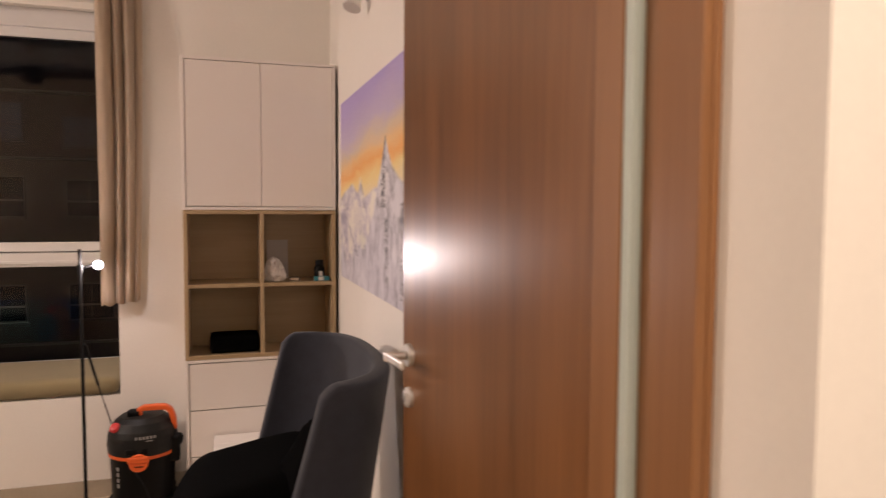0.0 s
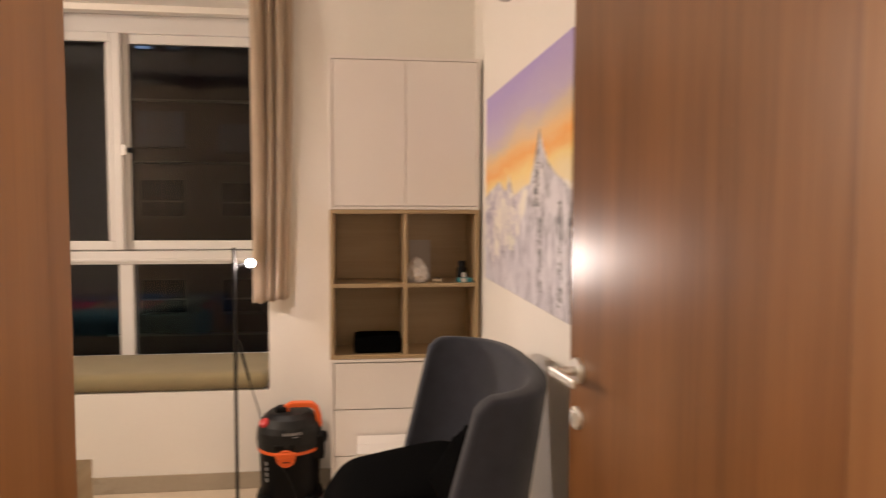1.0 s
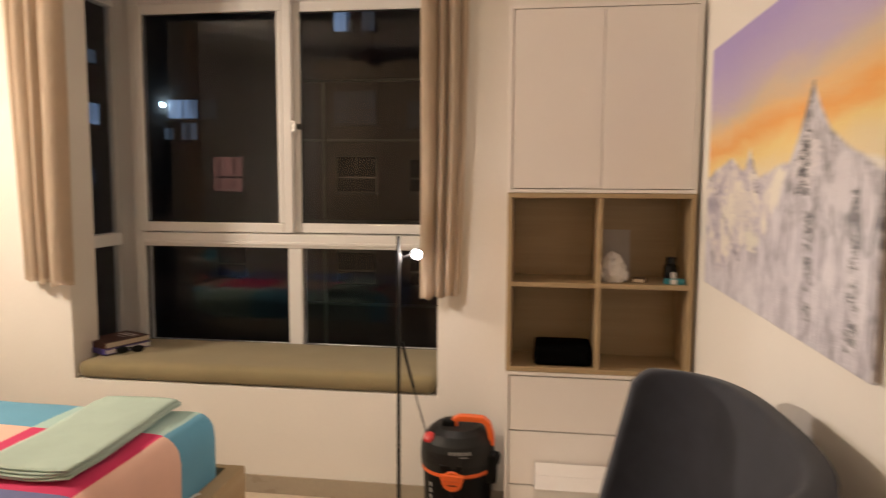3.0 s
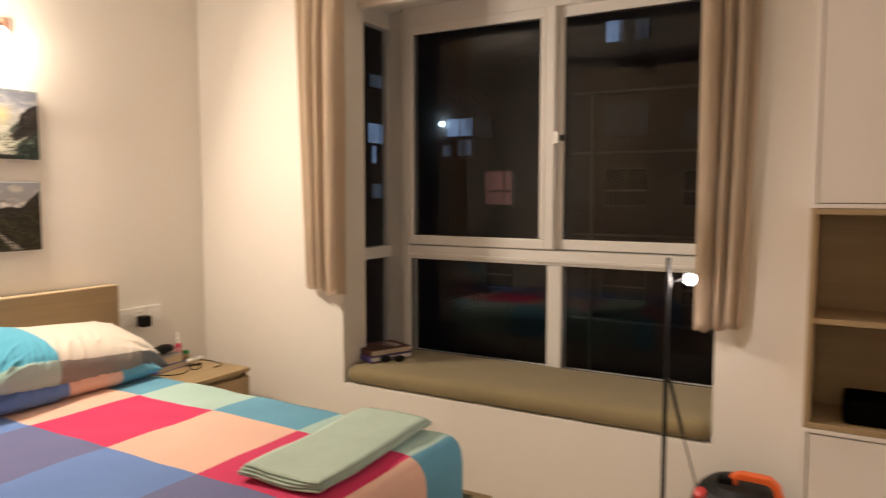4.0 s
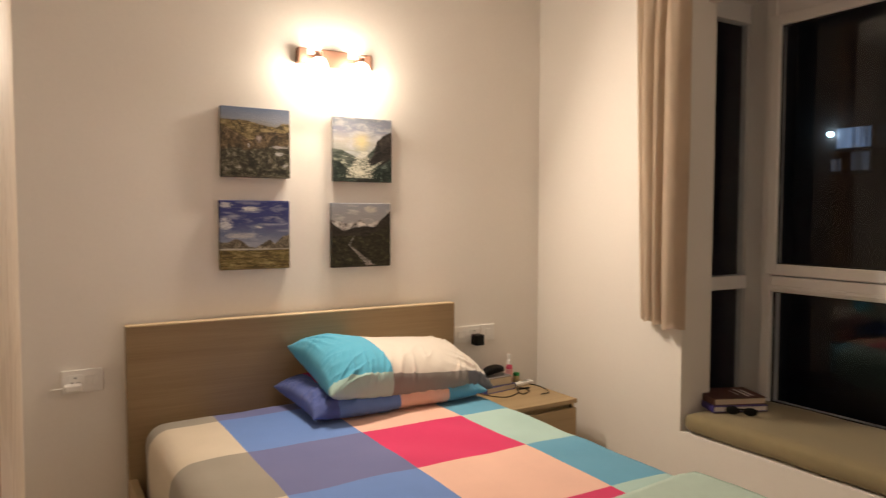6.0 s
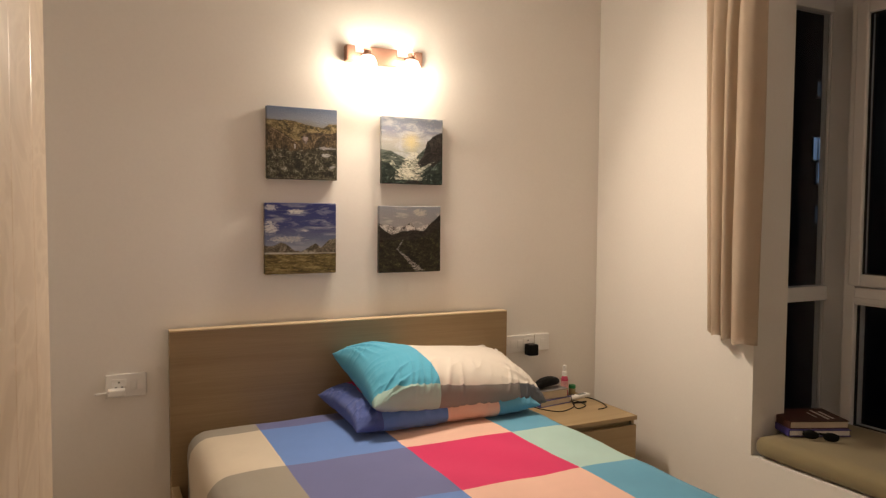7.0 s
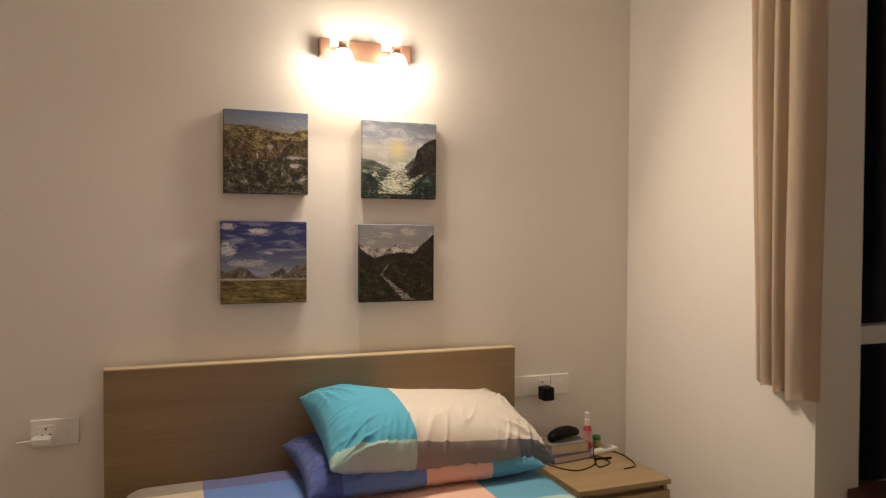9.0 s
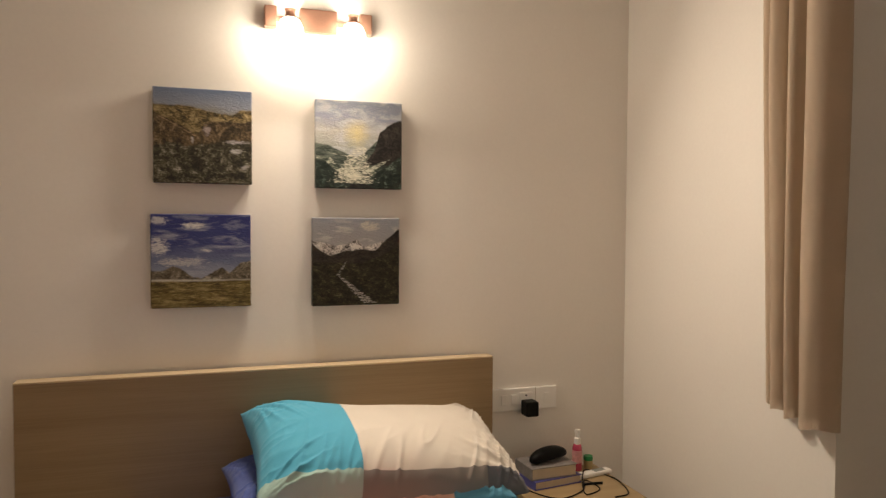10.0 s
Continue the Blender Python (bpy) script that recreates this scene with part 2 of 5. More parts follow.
# door wall with the opening
OP_L, OP_R, OP_H = -0.160, 0.676, 2.13
bm = bmesh.new()
add_box(bm, (XB, -2.92, 0), (OP_L, YD, TOP))
add_box(bm, (OP_R, -2.92, 0), (XP + 0.2, YD, TOP))
add_box(bm, (OP_L, -2.92, OP_H), (OP_R, YD, TOP))
structure("wall_south", bm, M_WALL, "cream painted wall with the bedroom doorway", "wall")
# hall
structure("wall_hall_east", box((XP + 0.2, -5.0, 0), (XP + 0.4, -2.93, TOP)), M_WALL, "cream painted hall wall", "wall")
structure("wall_hall_west", box((-1.4, -5.0, 0), (-1.2, -2.93, TOP)), M_WALL, "cream painted hall wall", "wall")
structure("wall_hall_south", box((-1.2, -5.2, 0), (XP + 0.2, -5.0, TOP)), M_WALL, "cream painted hall end wall", "wall")
# skirting
bm = bmesh.new()
add_box(bm, (XB, YW - 0.011, 0), (XP, YW - 0.001, 0.085), 0.002)
structure("baseboard", bm, M_SKIRT, "beige tile skirting along the window wall", "baseboard")
bm = bmesh.new()
add_box(bm, (XB + 0.001, YD, 0), (XB + 0.011, YW - 0.012, 0.085), 0.002)
structure("baseboard", bm, M_SKIRT, "beige tile skirting along the bed wall", "baseboard")
bm = bmesh.new()
add_box(bm, (XP - 0.011, YD, 0), (XP - 0.001, YW - 0.012, 0.085), 0.002)
structure("baseboard", bm, M_SKIRT, "beige tile skirting along the painting wall", "baseboard")

# --- door frame and door ---
def door_frame():
    root = thing("door_frame", (0, 0, 0), "reddish-brown wooden door frame round the doorway", "door frame", kind="structure")
    bm = bmesh.new()
    add_box(bm, (0.6635, -2.787, 0), (OP_R - 0.001, -2.652, OP_H - 0.002), 0.003)
    add_box(bm, (0.650, -2.786, 0), (0.6635, -2.700, OP_H - 0.04), 0.002)
    part("jamb", bm, M_JAMBWOOD, root)
    bm = bmesh.new()
    add_box(bm, (OP_L + 0.001, -2.787, 0), (-0.118, -2.582, OP_H - 0.002), 0.003)
    add_box(bm, (-0.118, -2.786, 0), (-0.105, -2.660, OP_H - 0.04), 0.002)
    part("jamb", bm, M_JAMBWOOD, root)
    bm = bmesh.new()
    add_box(bm, (-0.118, -2.787, OP_H - 0.04), (0.6635, -2.655, OP_H - 0.002), 0.003)
    part("head", bm, M_JAMBWOOD, root)


door_frame()


def door():
    hinge, free = Vector((0.644, -2.647)), Vector((0.561, -1.885))
    way = free - hinge
    w = way.length
    root = new("door_1")
    root.matrix_world = pose(hinge.x, hinge.y, 0, 0, 0, math.degrees(math.atan2(way.y, way.x)) - 90)
    tagged(root, "open brown veneered bedroom door with a steel lever handle", "door", kind="structure")
    part("leaf", box((0.0, 0.0, 0.008), (0.038, w, 2.075), 0.003), M_DOORWOOD, root)
    part("lipping", box((-0.0025, 0.0, 0.010), (0.0, 0.055, 2.073), 0.001), M_JAMBWOOD, root, "lighter wooden edge strip")
    zh, zl, yh = 1.092, 0.998, w - 0.045
    handle = part("door_handle", lathe([(0.0, 0.0), (0.026, 0.0), (0.026, 0.007), (0.024, 0.010), (0.0, 0.010)], 32, pose(0, yh, zh, 0, -90, 0)), M_STEEL, root, "satin steel lever handle", smooth=False)
    part("neck", tube([(-0.008, yh, zh), (-0.03, yh, zh), (-0.048, yh, zh)], 0.0095, 14, 2), M_STEEL, handle, smooth=True)
    bm = box((-0.060, yh - 0.012, zh - 0.011), (-0.040, yh + 0.012, zh + 0.011), 0.005)
    add_box(bm, (-0.058, yh - 0.098, zh - 0.010), (-0.047, yh + 0.006, zh + 0.010), 0.005)
    part("lever", bm, M_STEEL, handle)
    lock = part("keyhole_rosette", lathe([(0.0, 0.0), (0.023, 0.0), (0.023, 0.007), (0.020, 0.010), (0.0, 0.010)], 32, pose(0, yh, zl, 0, -90, 0)), M_STEEL, root, "round steel lock rosette")
    part("cylinder", box((-0.0135, yh - 0.008, zl - 0.016), (-0.0095, yh + 0.008, zl + 0.014), 0.004), M_STEEL, lock)
    part("keyhole", box((-0.0142, yh - 0.0012, zl - 0.010), (-0.0134, yh + 0.0012, zl + 0.004)), M_BLACK, lock)
    part("hinge_edge", box((0.0, -0.0165, 0.010), (0.034, -0.0005, 2.073), 0.001), M_SEAL, root, "pale grey-green hinge edge")
    for z in (0.22, 1.88):
        part("hinge", lathe([(0.0, -0.05), (0.008, -0.05), (0.008, 0.05), (0.0, 0.05)], 14, pose(-0.006, -0.006, z)), M_STEEL, root)


door()
# --- bay window ---
def frame_ring(bm, lo, hi, width, y0, y1, bevel=0.004):
    """A rectangular frame of bars in the x-z plane."""
    (x0, z0), (x1, z1) = lo, hi
    add_box(bm, (x0, y0, z0), (x0 + width, y1, z1), bevel)
    add_box(bm, (x1 - width, y0, z0), (x1, y1, z1), bevel)
    add_box(bm, (x0 + width, y0, z0), (x1 - width, y1, z0 + width), bevel)
    add_box(bm, (x0 + width, y0, z1 - width), (x1 - width, y1, z1), bevel)


def pane(lo, hi, y, parent):
    g = part("pane", box((lo[0], y, lo[1]), (hi[0], y + 0.005, hi[1])), M_GLASS, parent, "dark night window glass")
    g.visible_shadow = False
    bm = bmesh.new()
    frame_ring(bm, (lo[0] - 0.001, lo[1] - 0.001), (hi[0] + 0.001, hi[1] + 0.001), 0.006, y - 0.004, y + 0.009, 0.0)
    part("gasket", bm, M_GASKET, parent)


def front_window():
    root = thing("window_1", (0, 0, 0), "white framed sliding bay window, dark at night", "window", kind="structure")
    bm = bmesh.new()
    add_box(bm, (-2.190, 0.862, SILL), (-2.066, 0.90, BAY_CEIL), 0.005)
    add_box(bm, (-2.066, 0.816, SILL), (-2.016, 0.90, BAY_CEIL), 0.004)
    add_box(bm, (BAY_R - 0.06, 0.82, SILL), (BAY_R, 0.90, BAY_CEIL), 0.004)
    add_box(bm, (-2.016, 0.82, 2.36), (BAY_R - 0.06, 0.90, BAY_CEIL), 0.004)
    add_box(bm, (-2.016, 0.815, 1.085), (BAY_R - 0.06, 0.90, 1.16), 0.006)
    add_box(bm, (-2.016, 0.805, 1.10), (BAY_R - 0.06, 0.815, 1.118), 0.003)
    add_box(bm, (-2.016, 0.82, SILL), (BAY_R - 0.06, 0.90, 0.56), 0.004)
    part("window_frame", bm, M_UPVC, root)
    part("mullion", box((-1.200, 0.82, 0.56), (-1.122, 0.89, 1.085), 0.006), M_UPVC, root)
    pane((-2.013, 0.56), (-1.200, 1.085), 0.842, root)
    pane((-1.122, 0.56), (BAY_R - 0.06, 1.085), 0.842, root)
    sash = part("sash", bmesh.new(), M_UPVC, root)
    bm = bmesh.new()
    frame_ring(bm, (-2.045, 1.165), (-1.165, 2.362), 0.052, 0.812, 0.85, 0.006)
    add_box(bm, (-1.244, 0.8125, 1.217), (-1.2165, 0.8495, 2.310), 0.004)
    bm.to_mesh(sash.data)
    bm.free()
    pane((-1.993, 1.217), (-1.244, 2.310), 0.832, sash)
    sash = part("sash", bmesh.new(), M_UPVC, root)
    bm = bmesh.new()
    frame_ring(bm, (-1.185, 1.165), (BAY_R - 0.055, 2.362), 0.052, 0.852, 0.888, 0.006)
    bm.to_mesh(sash.data)
    bm.free()
    pane((-1.133, 1.217), (BAY_R - 0.107, 2.310), 0.868, sash)
    latch = part("latch", box((-1.160, 0.796, 1.690), (-1.138, 0.8118, 1.752), 0.005), M_STEEL, root, "small metal window latch")
    part("latch_tab", box((-1.136, 0.800, 1.705), (-1.122, 0.830, 1.735), 0.003), M_BLACKPL, latch)



front_window()


def side_window():
    root = thing("window_2", (0, 0, 0), "narrow white framed side window of the bay", "window", kind="structure")
    x0, x1, ya, yb = -2.235, -2.178, 0.462, 0.866
    bm = bmesh.new()
    add_box(bm, (x0, ya, SILL), (x1, ya + 0.03, BAY_CEIL), 0.003)
    add_box(bm, (x0, yb - 0.004, SILL), (x1 - 0.013, yb + 0.03, BAY_CEIL), 0.004)
    add_box(bm, (x0, ya + 0.03, SILL), (x1, yb - 0.004, 0.575), 0.003)
    add_box(bm, (x0, ya + 0.03, 2.365), (x1, yb - 0.004, BAY_CEIL), 0.003)
    add_box(bm, (x0, ya + 0.03, 1.085), (x1 + 0.006, yb - 0.004, 1.15), 0.003)
    part("window_frame", bm, M_UPVC, root)
    for z0, z1 in ((0.575, 1.085), (1.15, 2.365)):
        g = part("pane", box((x0 + 0.025, ya + 0.03, z0), (x0 + 0.030, yb - 0.004, z1)), M_GLASS, root, "dark night window glass")
        g.visible_shadow = False


side_window()


def soft_block(lo, hi, corner, cuts=(20, 8, 4), puff=0.0, wobble=0.0, seed=0.0):
    """A padded block with rounded edges, a puffed top and slight unevenness."""
    bm = bmesh.new()
    bmesh.ops.create_cube(bm, size=2)
    nx, ny, nz = cuts
    for axis, n in ((0, nx), (1, ny), (2, nz)):
        edges = [e for e in bm.edges if abs((e.verts[1].co - e.verts[0].co)[axis]) > 1e-6 and all(abs((e.verts[1].co - e.verts[0].co)[k]) < 1e-6 for k in range(3) if k != axis)]
        bmesh.ops.subdivide_edges(bm, edges=edges, cuts=n, use_grid_fill=True)
    half = [(b - a) / 2 for a, b in zip(lo, hi)]
    mid = [(b + a) / 2 for a, b in zip(lo, hi)]
    for v in bm.verts:
        p = Vector([c * h for c, h in zip(v.co, half)])
        inner = Vector([max(-h + corner, min(h - corner, c)) for c, h in zip(p, half)])
        d = p - inner
        if d.length > 1e-9:
            m = max(abs(c) for c in d)
            p = inner + d.normalized() * m
        u, w = v.co.x, v.co.y
        if p.z > 0:
            p.z += puff * (1 - u ** 4) * (1 - w ** 4)
        q = p + Vector(mid)
        n = noise.noise_vector(q * 5 + Vector((seed, seed, 0))) * wobble
        v.co = q + n
    return bm


tagged(part("window_seat_cushion", soft_block((BAY_L + 0.012, YW - 0.004, SILL + 0.002), (BAY_R - 0.006, 0.80, SILL + 0.085), 0.035, (50, 16, 5), 0.008, 0.004), M_CUSHION, smooth=True),
       "olive-beige padded window seat cushion on the bay ledge", "cushion")


# --- curtains ---
def curtain(x0, x1, z0, mirror, seed, label):
    """Heavy cloth: a flat edge, two rounded pleats, then a broad fold that turns back towards the wall."""
    root = thing("curtain", ((x0 + x1) / 2, YW - 0.075, z0), label, "curtain", group="window curtains")
    bm = bmesh.new()
    n, rows = 140, 56
    folds = ((0.0, 0.15, 0.014, 1.0), (0.15, 0.40, 0.042, 0.72), (0.40, 0.62, 0.050, 0.72), (0.62, 1.0, 0.070, 0.55))
    grid = []
    for r in range(rows + 1):
        f = r / rows
        z = f * (TOP - 0.03 - z0)
        pinch = max(0.0, f - 0.72) / 0.28
        line = []
        for k in range(n + 1):
            u = k / n
            w = min(1.0, max(0.0, u + (0.018 * math.sin(3.1 * f + seed) + 0.012 * math.sin(7.3 * f + 2 * seed)) * math.sin(math.pi * u)))
            for a, b, amp, power in folds:
                if a <= w <= b:
                    q = (w - a) / (b - a)
                    depth = 0.010 + amp * (1 - 0.35 * pinch) * max(0.0, math.sin(math.pi * q)) ** power
            depth += 0.006 * noise.noise(Vector((w * 9, f * 3.0, seed))) + 0.010 * pinch * math.sin(w * 34 + seed)
            x = (u - 0.5) * (x1 - x0) + 0.030 * (1 - f) ** 2 * (1 - u) - 0.006 * f * (1 - u)
            y = 0.035 - depth + 0.005 * math.sin(5.1 * f + 4 * u + seed)
            hem = -0.016 * u + 0.006 * math.sin(w * 21 + seed)
            line.append(bm.verts.new((-x if mirror else x, y, z + hem * (1 - f))))
        grid.append(line)
    for a, b in zip(grid, grid[1:]):
        for k in range(n):
            bm.faces.new((a[k], a[k + 1], b[k + 1], b[k]))
    bmesh.ops.solidify(bm, geom=bm.faces[:], thickness=0.003)
    part("drape", bm, M_CURTAIN, root, smooth=True)


curtain(-2.290, -2.000, 0.972, False, 1.0, "beige pleated curtain drawn to the bed side of the bay")
curtain(-0.380, -0.180, 0.962, True, 2.3, "beige pleated curtain drawn aside next to the cabinet")


# --- tower of three cabinets ---
def door_cabinet():
    root = thing("wall_cabinet", (0, 0, 1.40), "white two-door cabinet on top of the open shelf", "cabinet", group="stacked storage units")
    t, w, h, d = 0.014, 0.70, 0.70, YW - 0.003
    bm = bmesh.new()
    add_box(bm, (0, 0, 0), (t, d, h), 0.0015)
    add_box(bm, (w - t, 0, 0), (w, d, h), 0.0015)
    add_box(bm, (t, 0, 0), (w - t, d, t), 0.0015)
    add_box(bm, (t, 0, h - t), (w - t, d, h), 0.0015)
    add_box(bm, (t, d - 0.008, t), (w - t, d, h - t))
    part("body", bm, M_WHITE, root)
    for x0, x1 in ((t + 0.002, w / 2 - 0.001), (w / 2 + 0.001, w - t - 0.002)):
        part("door", box((x0, 0.002, t + 0.0025), (x1, 0.020, h - t - 0.0025), 0.0015), M_WHITE, root)


def open_shelf():
    root = thing("shelf_unit", (0, 0, 0.70), "light oak open shelf with four compartments", "shelf", group="stacked storage units")
    t, w, h, d = 0.018, 0.70, 0.6985, YW - 0.003
    part("side_panel", box((0, 0, 0), (t, d, h), 0.0012), M_OAKZ, root)
    part("side_panel", box((w - t, 0, 0), (w, d, h), 0.0012), M_OAKZ, root)
    part("bottom_panel", box((t, 0, 0), (w - t, d, t), 0.0012), M_OAKX, root)
    part("top_panel", box((t, 0, h - t), (w - t, d, h), 0.0012), M_OAKX, root)
    part("back_panel", box((t, d - 0.006, t), (w - t, d, h - t)), M_OAKX, root)
    part("upright", box((w / 2 - t / 2, 0.002, t), (w / 2 + t / 2, d - 0.006, h - t), 0.0012), M_OAKZ, root)
    part("shelf", box((t, 0.004, h / 2 - t / 2 - 0.005), (w / 2 - t / 2, d - 0.006, h / 2 + t / 2 - 0.005), 0.0012), M_OAKX, root)
    part("shelf", box((w / 2 + t / 2, 0.004, h / 2 - t / 2 - 0.005), (w - t, d - 0.006, h / 2 + t / 2 - 0.005), 0.0012), M_OAKX, root)


def drawer_unit():
    root = thing("drawer_cabinet", (0, 0, 0), "white drawer cabinet standing on the floor", "cabinet", group="stacked storage units")
    t, w, h, d = 0.014, 0.70, 0.6985, YW - 0.013
    bm = bmesh.new()
    add_box(bm, (0, 0, 0), (t, d, h), 0.0015)
    add_box(bm, (w - t, 0, 0), (w, d, h), 0.0015)
    add_box(bm, (t, 0, 0), (w - t, d, t), 0.0015)
    add_box(bm, (t, 0, h - t), (w - t, d, h), 0.0015)
    add_box(bm, (t, d - 0.008, t), (w - t, d, h - t))
    part("body", bm, M_WHITE, root)
    step = (h - 2 * t - 0.004) / 3
    for k in range(3):
        z = t + 0.004 + k * step
        part("drawer_front", box((t + 0.004, 0.002, z), (w - t - 0.004, 0.020, z + step - 0.005), 0.0015), M_WHITE, root)


door_cabinet()
open_shelf()
drawer_unit()


# --- bed ---
BED = (-3.045, -0.945, -1.845, -0.322)


def sheet_material(name, rows, x0, step, bounds, z_wrap=True):
    """Colour-blocked cotton: two rows of colours that alternate along x, split along y."""
    mat, nt, bsdf = shader(name)
    tc, sep = node(nt, "ShaderNodeTexCoord"), node(nt, "ShaderNodeSeparateXYZ")
    warp = noise_of(nt, tc.outputs["Object"], 3.0, 2)
    nt.links.new(tc.outputs["Object"], sep.inputs[0])
    x = maths(nt, "MULTIPLY_ADD", warp, 0.012, sep.outputs["X"])
    y = maths(nt, "MULTIPLY_ADD", warp, 0.012, sep.outputs["Y"])
    if z_wrap:
        slack = maths(nt, "MAXIMUM", maths(nt, "ADD", x, 1.165), 0.0)
        x = maths(nt, "MULTIPLY_ADD", slack, -0.36, x)
    idx = maths(nt, "FLOOR", maths(nt, "DIVIDE", maths(nt, "SUBTRACT", x, x0), step))
    par = maths(nt, "PINGPONG", idx, 1.0)
    lo, hi = bounds[0] - 0.5, bounds[-1] + 0.5
    f = maths(nt, "DIVIDE", maths(nt, "SUBTRACT", y, lo), hi - lo)
    cols = []
    for row in rows:
        stops = [(0.0, row[0])] + [((b - lo) / (hi - lo), c) for b, c in zip(bounds, row[1:])]
        cols.append(ramp_of(nt, f, stops, "CONSTANT"))
    base = mix_of(nt, par, cols[0], cols[1])
    fine = noise_of(nt, tc.outputs["Object"], 700, 2)
    soft = noise_of(nt, tc.outputs["Object"], 6, 4)
    shade = ramp_of(nt, maths(nt, "MULTIPLY_ADD", fine, 0.4, maths(nt, "MULTIPLY", soft, 0.6)), [(0.3, (0.88, 0.88, 0.88)), (0.7, (1, 1, 1))])
    nt.links.new(mix_of(nt, 1.0, base, shade, "MULTIPLY"), bsdf.inputs["Base Color"])
    bsdf.inputs["Roughness"].default_value = 0.9
    bsdf.inputs["Sheen Weight"].default_value = 0.1
    bump_of(nt, bsdf, maths(nt, "MULTIPLY_ADD", fine, 0.15, soft), 0.25, 0.004)
    return mat


CREAM, TAUPE, BLUE, SLATE = (0.60, 0.52, 0.40), (0.30, 0.27, 0.22), (0.12, 0.23, 0.55), (0.13, 0.145, 0.32)
PEACH, MAGENTA, TEAL, MINT = (0.78, 0.49, 0.38), (0.62, 0.014, 0.11), (0.11, 0.34, 0.50), (0.40, 0.58, 0.53)
M_SHEET = sheet_material("colour_block_cotton", ((CREAM, BLUE, PEACH, TEAL), (TAUPE, SLATE, MAGENTA, MINT)), -2.382 - 0.428, 0.428, (-1.535, -1.10, -0.657))


def bed():
    x0, x1, y0, y1 = BED
    root = thing("bed", (0, 0, 0), "light oak bed with a colour-blocked cotton sheet", "bed")
    part("headboard", box((x0, y0, 0), (x0 + 0.055, y1, 0.994), 0.002), M_OAKHEAD, root)
    part("edge_band", box((x0, y0, 0.9942), (x0 + 0.055, y1, 1.0), 0.0015), M_OAKEDGE_TOPLIT, root, "pale oak edge band on the headboard, light from above in its colour")
    part("footboard", box((x1 - 0.062, y0, 0), (x1, y1, 0.385), 0.003), M_OAK, root)
    for y in (y0 + 0.001, y1 - 0.031):
        part("side_rail", box((x0 + 0.055, y, 0.10), (x1 - 0.062, y + 0.03, 0.385), 0.003), M_OAKX, root)
    part("mattress", soft_block((x0 + 0.06, y0 + 0.050, 0.20), (x1 - 0.0635, y1 - 0.036, 0.617), 0.085, (60, 44, 8), 0.006, 0.006), M_SHEET, root, "mattress under a fitted colour-blocked sheet", smooth=True)


bed()
ob = part("elastic_cord", tube([(-0.998, -1.02, 0.392), (-0.997, -0.80, 0.396), (-0.997, -0.62, 0.394), (-0.994, -0.585, 0.391), (-0.988, -0.580, 0.3885)], 0.0032, 8, 4), M_WHITEPL, smooth=True)
tagged(ob, "thin white elastic cord along the mattress foot", "cord")


# --- things on the bed ---
def pillow_mesh(length, width, thick, seed, wrinkle=0.012, n=44):
    """A stuffed pillow, length along y, with pinched corners, a seam edge and creases that run from the ends."""
    bm = bmesh.new()
    tops, bots = [], []
    for i in range(n + 1):
        ra, rb = [], []
        for j in range(n + 1):
            u, v = 2 * i / n - 1, 2 * j / n - 1
            pull = 1 - 0.05 * (1 - u * u) * abs(v) ** 3
            x = width / 2 * u * (1 - 0.05 * (1 - v * v) * abs(u) ** 3)
            y = length / 2 * v * pull
            h = (max(0, 1 - abs(u) ** 3.0) ** 0.58) * (max(0, 1 - abs(v) ** 6.0) ** 0.52)
            bend = 0.8 * noise.noise(Vector((x * 3.0 + seed, y * 6.0, seed)))
            cr = 0.32 * noise.noise(Vector((x * 4.0 + seed, y * 3.5, seed)))
            for c, (cu, cv) in enumerate(((1, -1), (1, 1), (-1, -1), (-1, 1))):
                du, dv = u - cu, (v - cv) * 1.7
                r = math.hypot(du, dv)
                fold = 1 - 2.6 * abs(noise.noise(Vector((5.0 * math.atan2(dv, du) + 0.5 * bend, 0.7 * r, seed + 3 * c))))
                cr += 0.26 * max(0.0, fold) ** 2 * math.exp(-((r - 0.45) / 0.42) ** 2)
            gather = 1 - 2.6 * abs(noise.noise(Vector((y * 22 + 12 * x + bend, x * 4.0 - y * 2.0, seed + 17))))
            cr += 0.20 * max(0.0, gather) ** 2 * max(0.0, u + 0.15) ** 1.3
            pucker = 1 - 2.6 * abs(noise.noise(Vector((x * 24 + 5 * y + bend, y * 4.0, seed + 9))))
            cr += (0.14 if v < 0 else 0.07) * max(0.0, pucker) ** 2 * abs(v) ** 3
            cr *= wrinkle
            z = thick / 2 * h
            ra.append(bm.verts.new((x, y, z + cr * min(1, h * 3) + 0.003)))
            rb.append(bm.verts.new((x, y, -z * 0.8 + cr * 0.5 * min(1, h * 3))) if 0 < i < n and 0 < j < n else ra[-1])
        tops.append(ra)
        bots.append(rb)
    for g, flip in ((tops, False), (bots, True)):
        for i in range(n):
            for j in range(n):
                q = [g[i][j], g[i + 1][j], g[i + 1][j + 1], g[i][j + 1]]
                if flip:
                    q.reverse()
                if len(set(q)) == 4:
                    try:
                        bm.faces.new(q)
                    except ValueError:
                        pass
    return bm


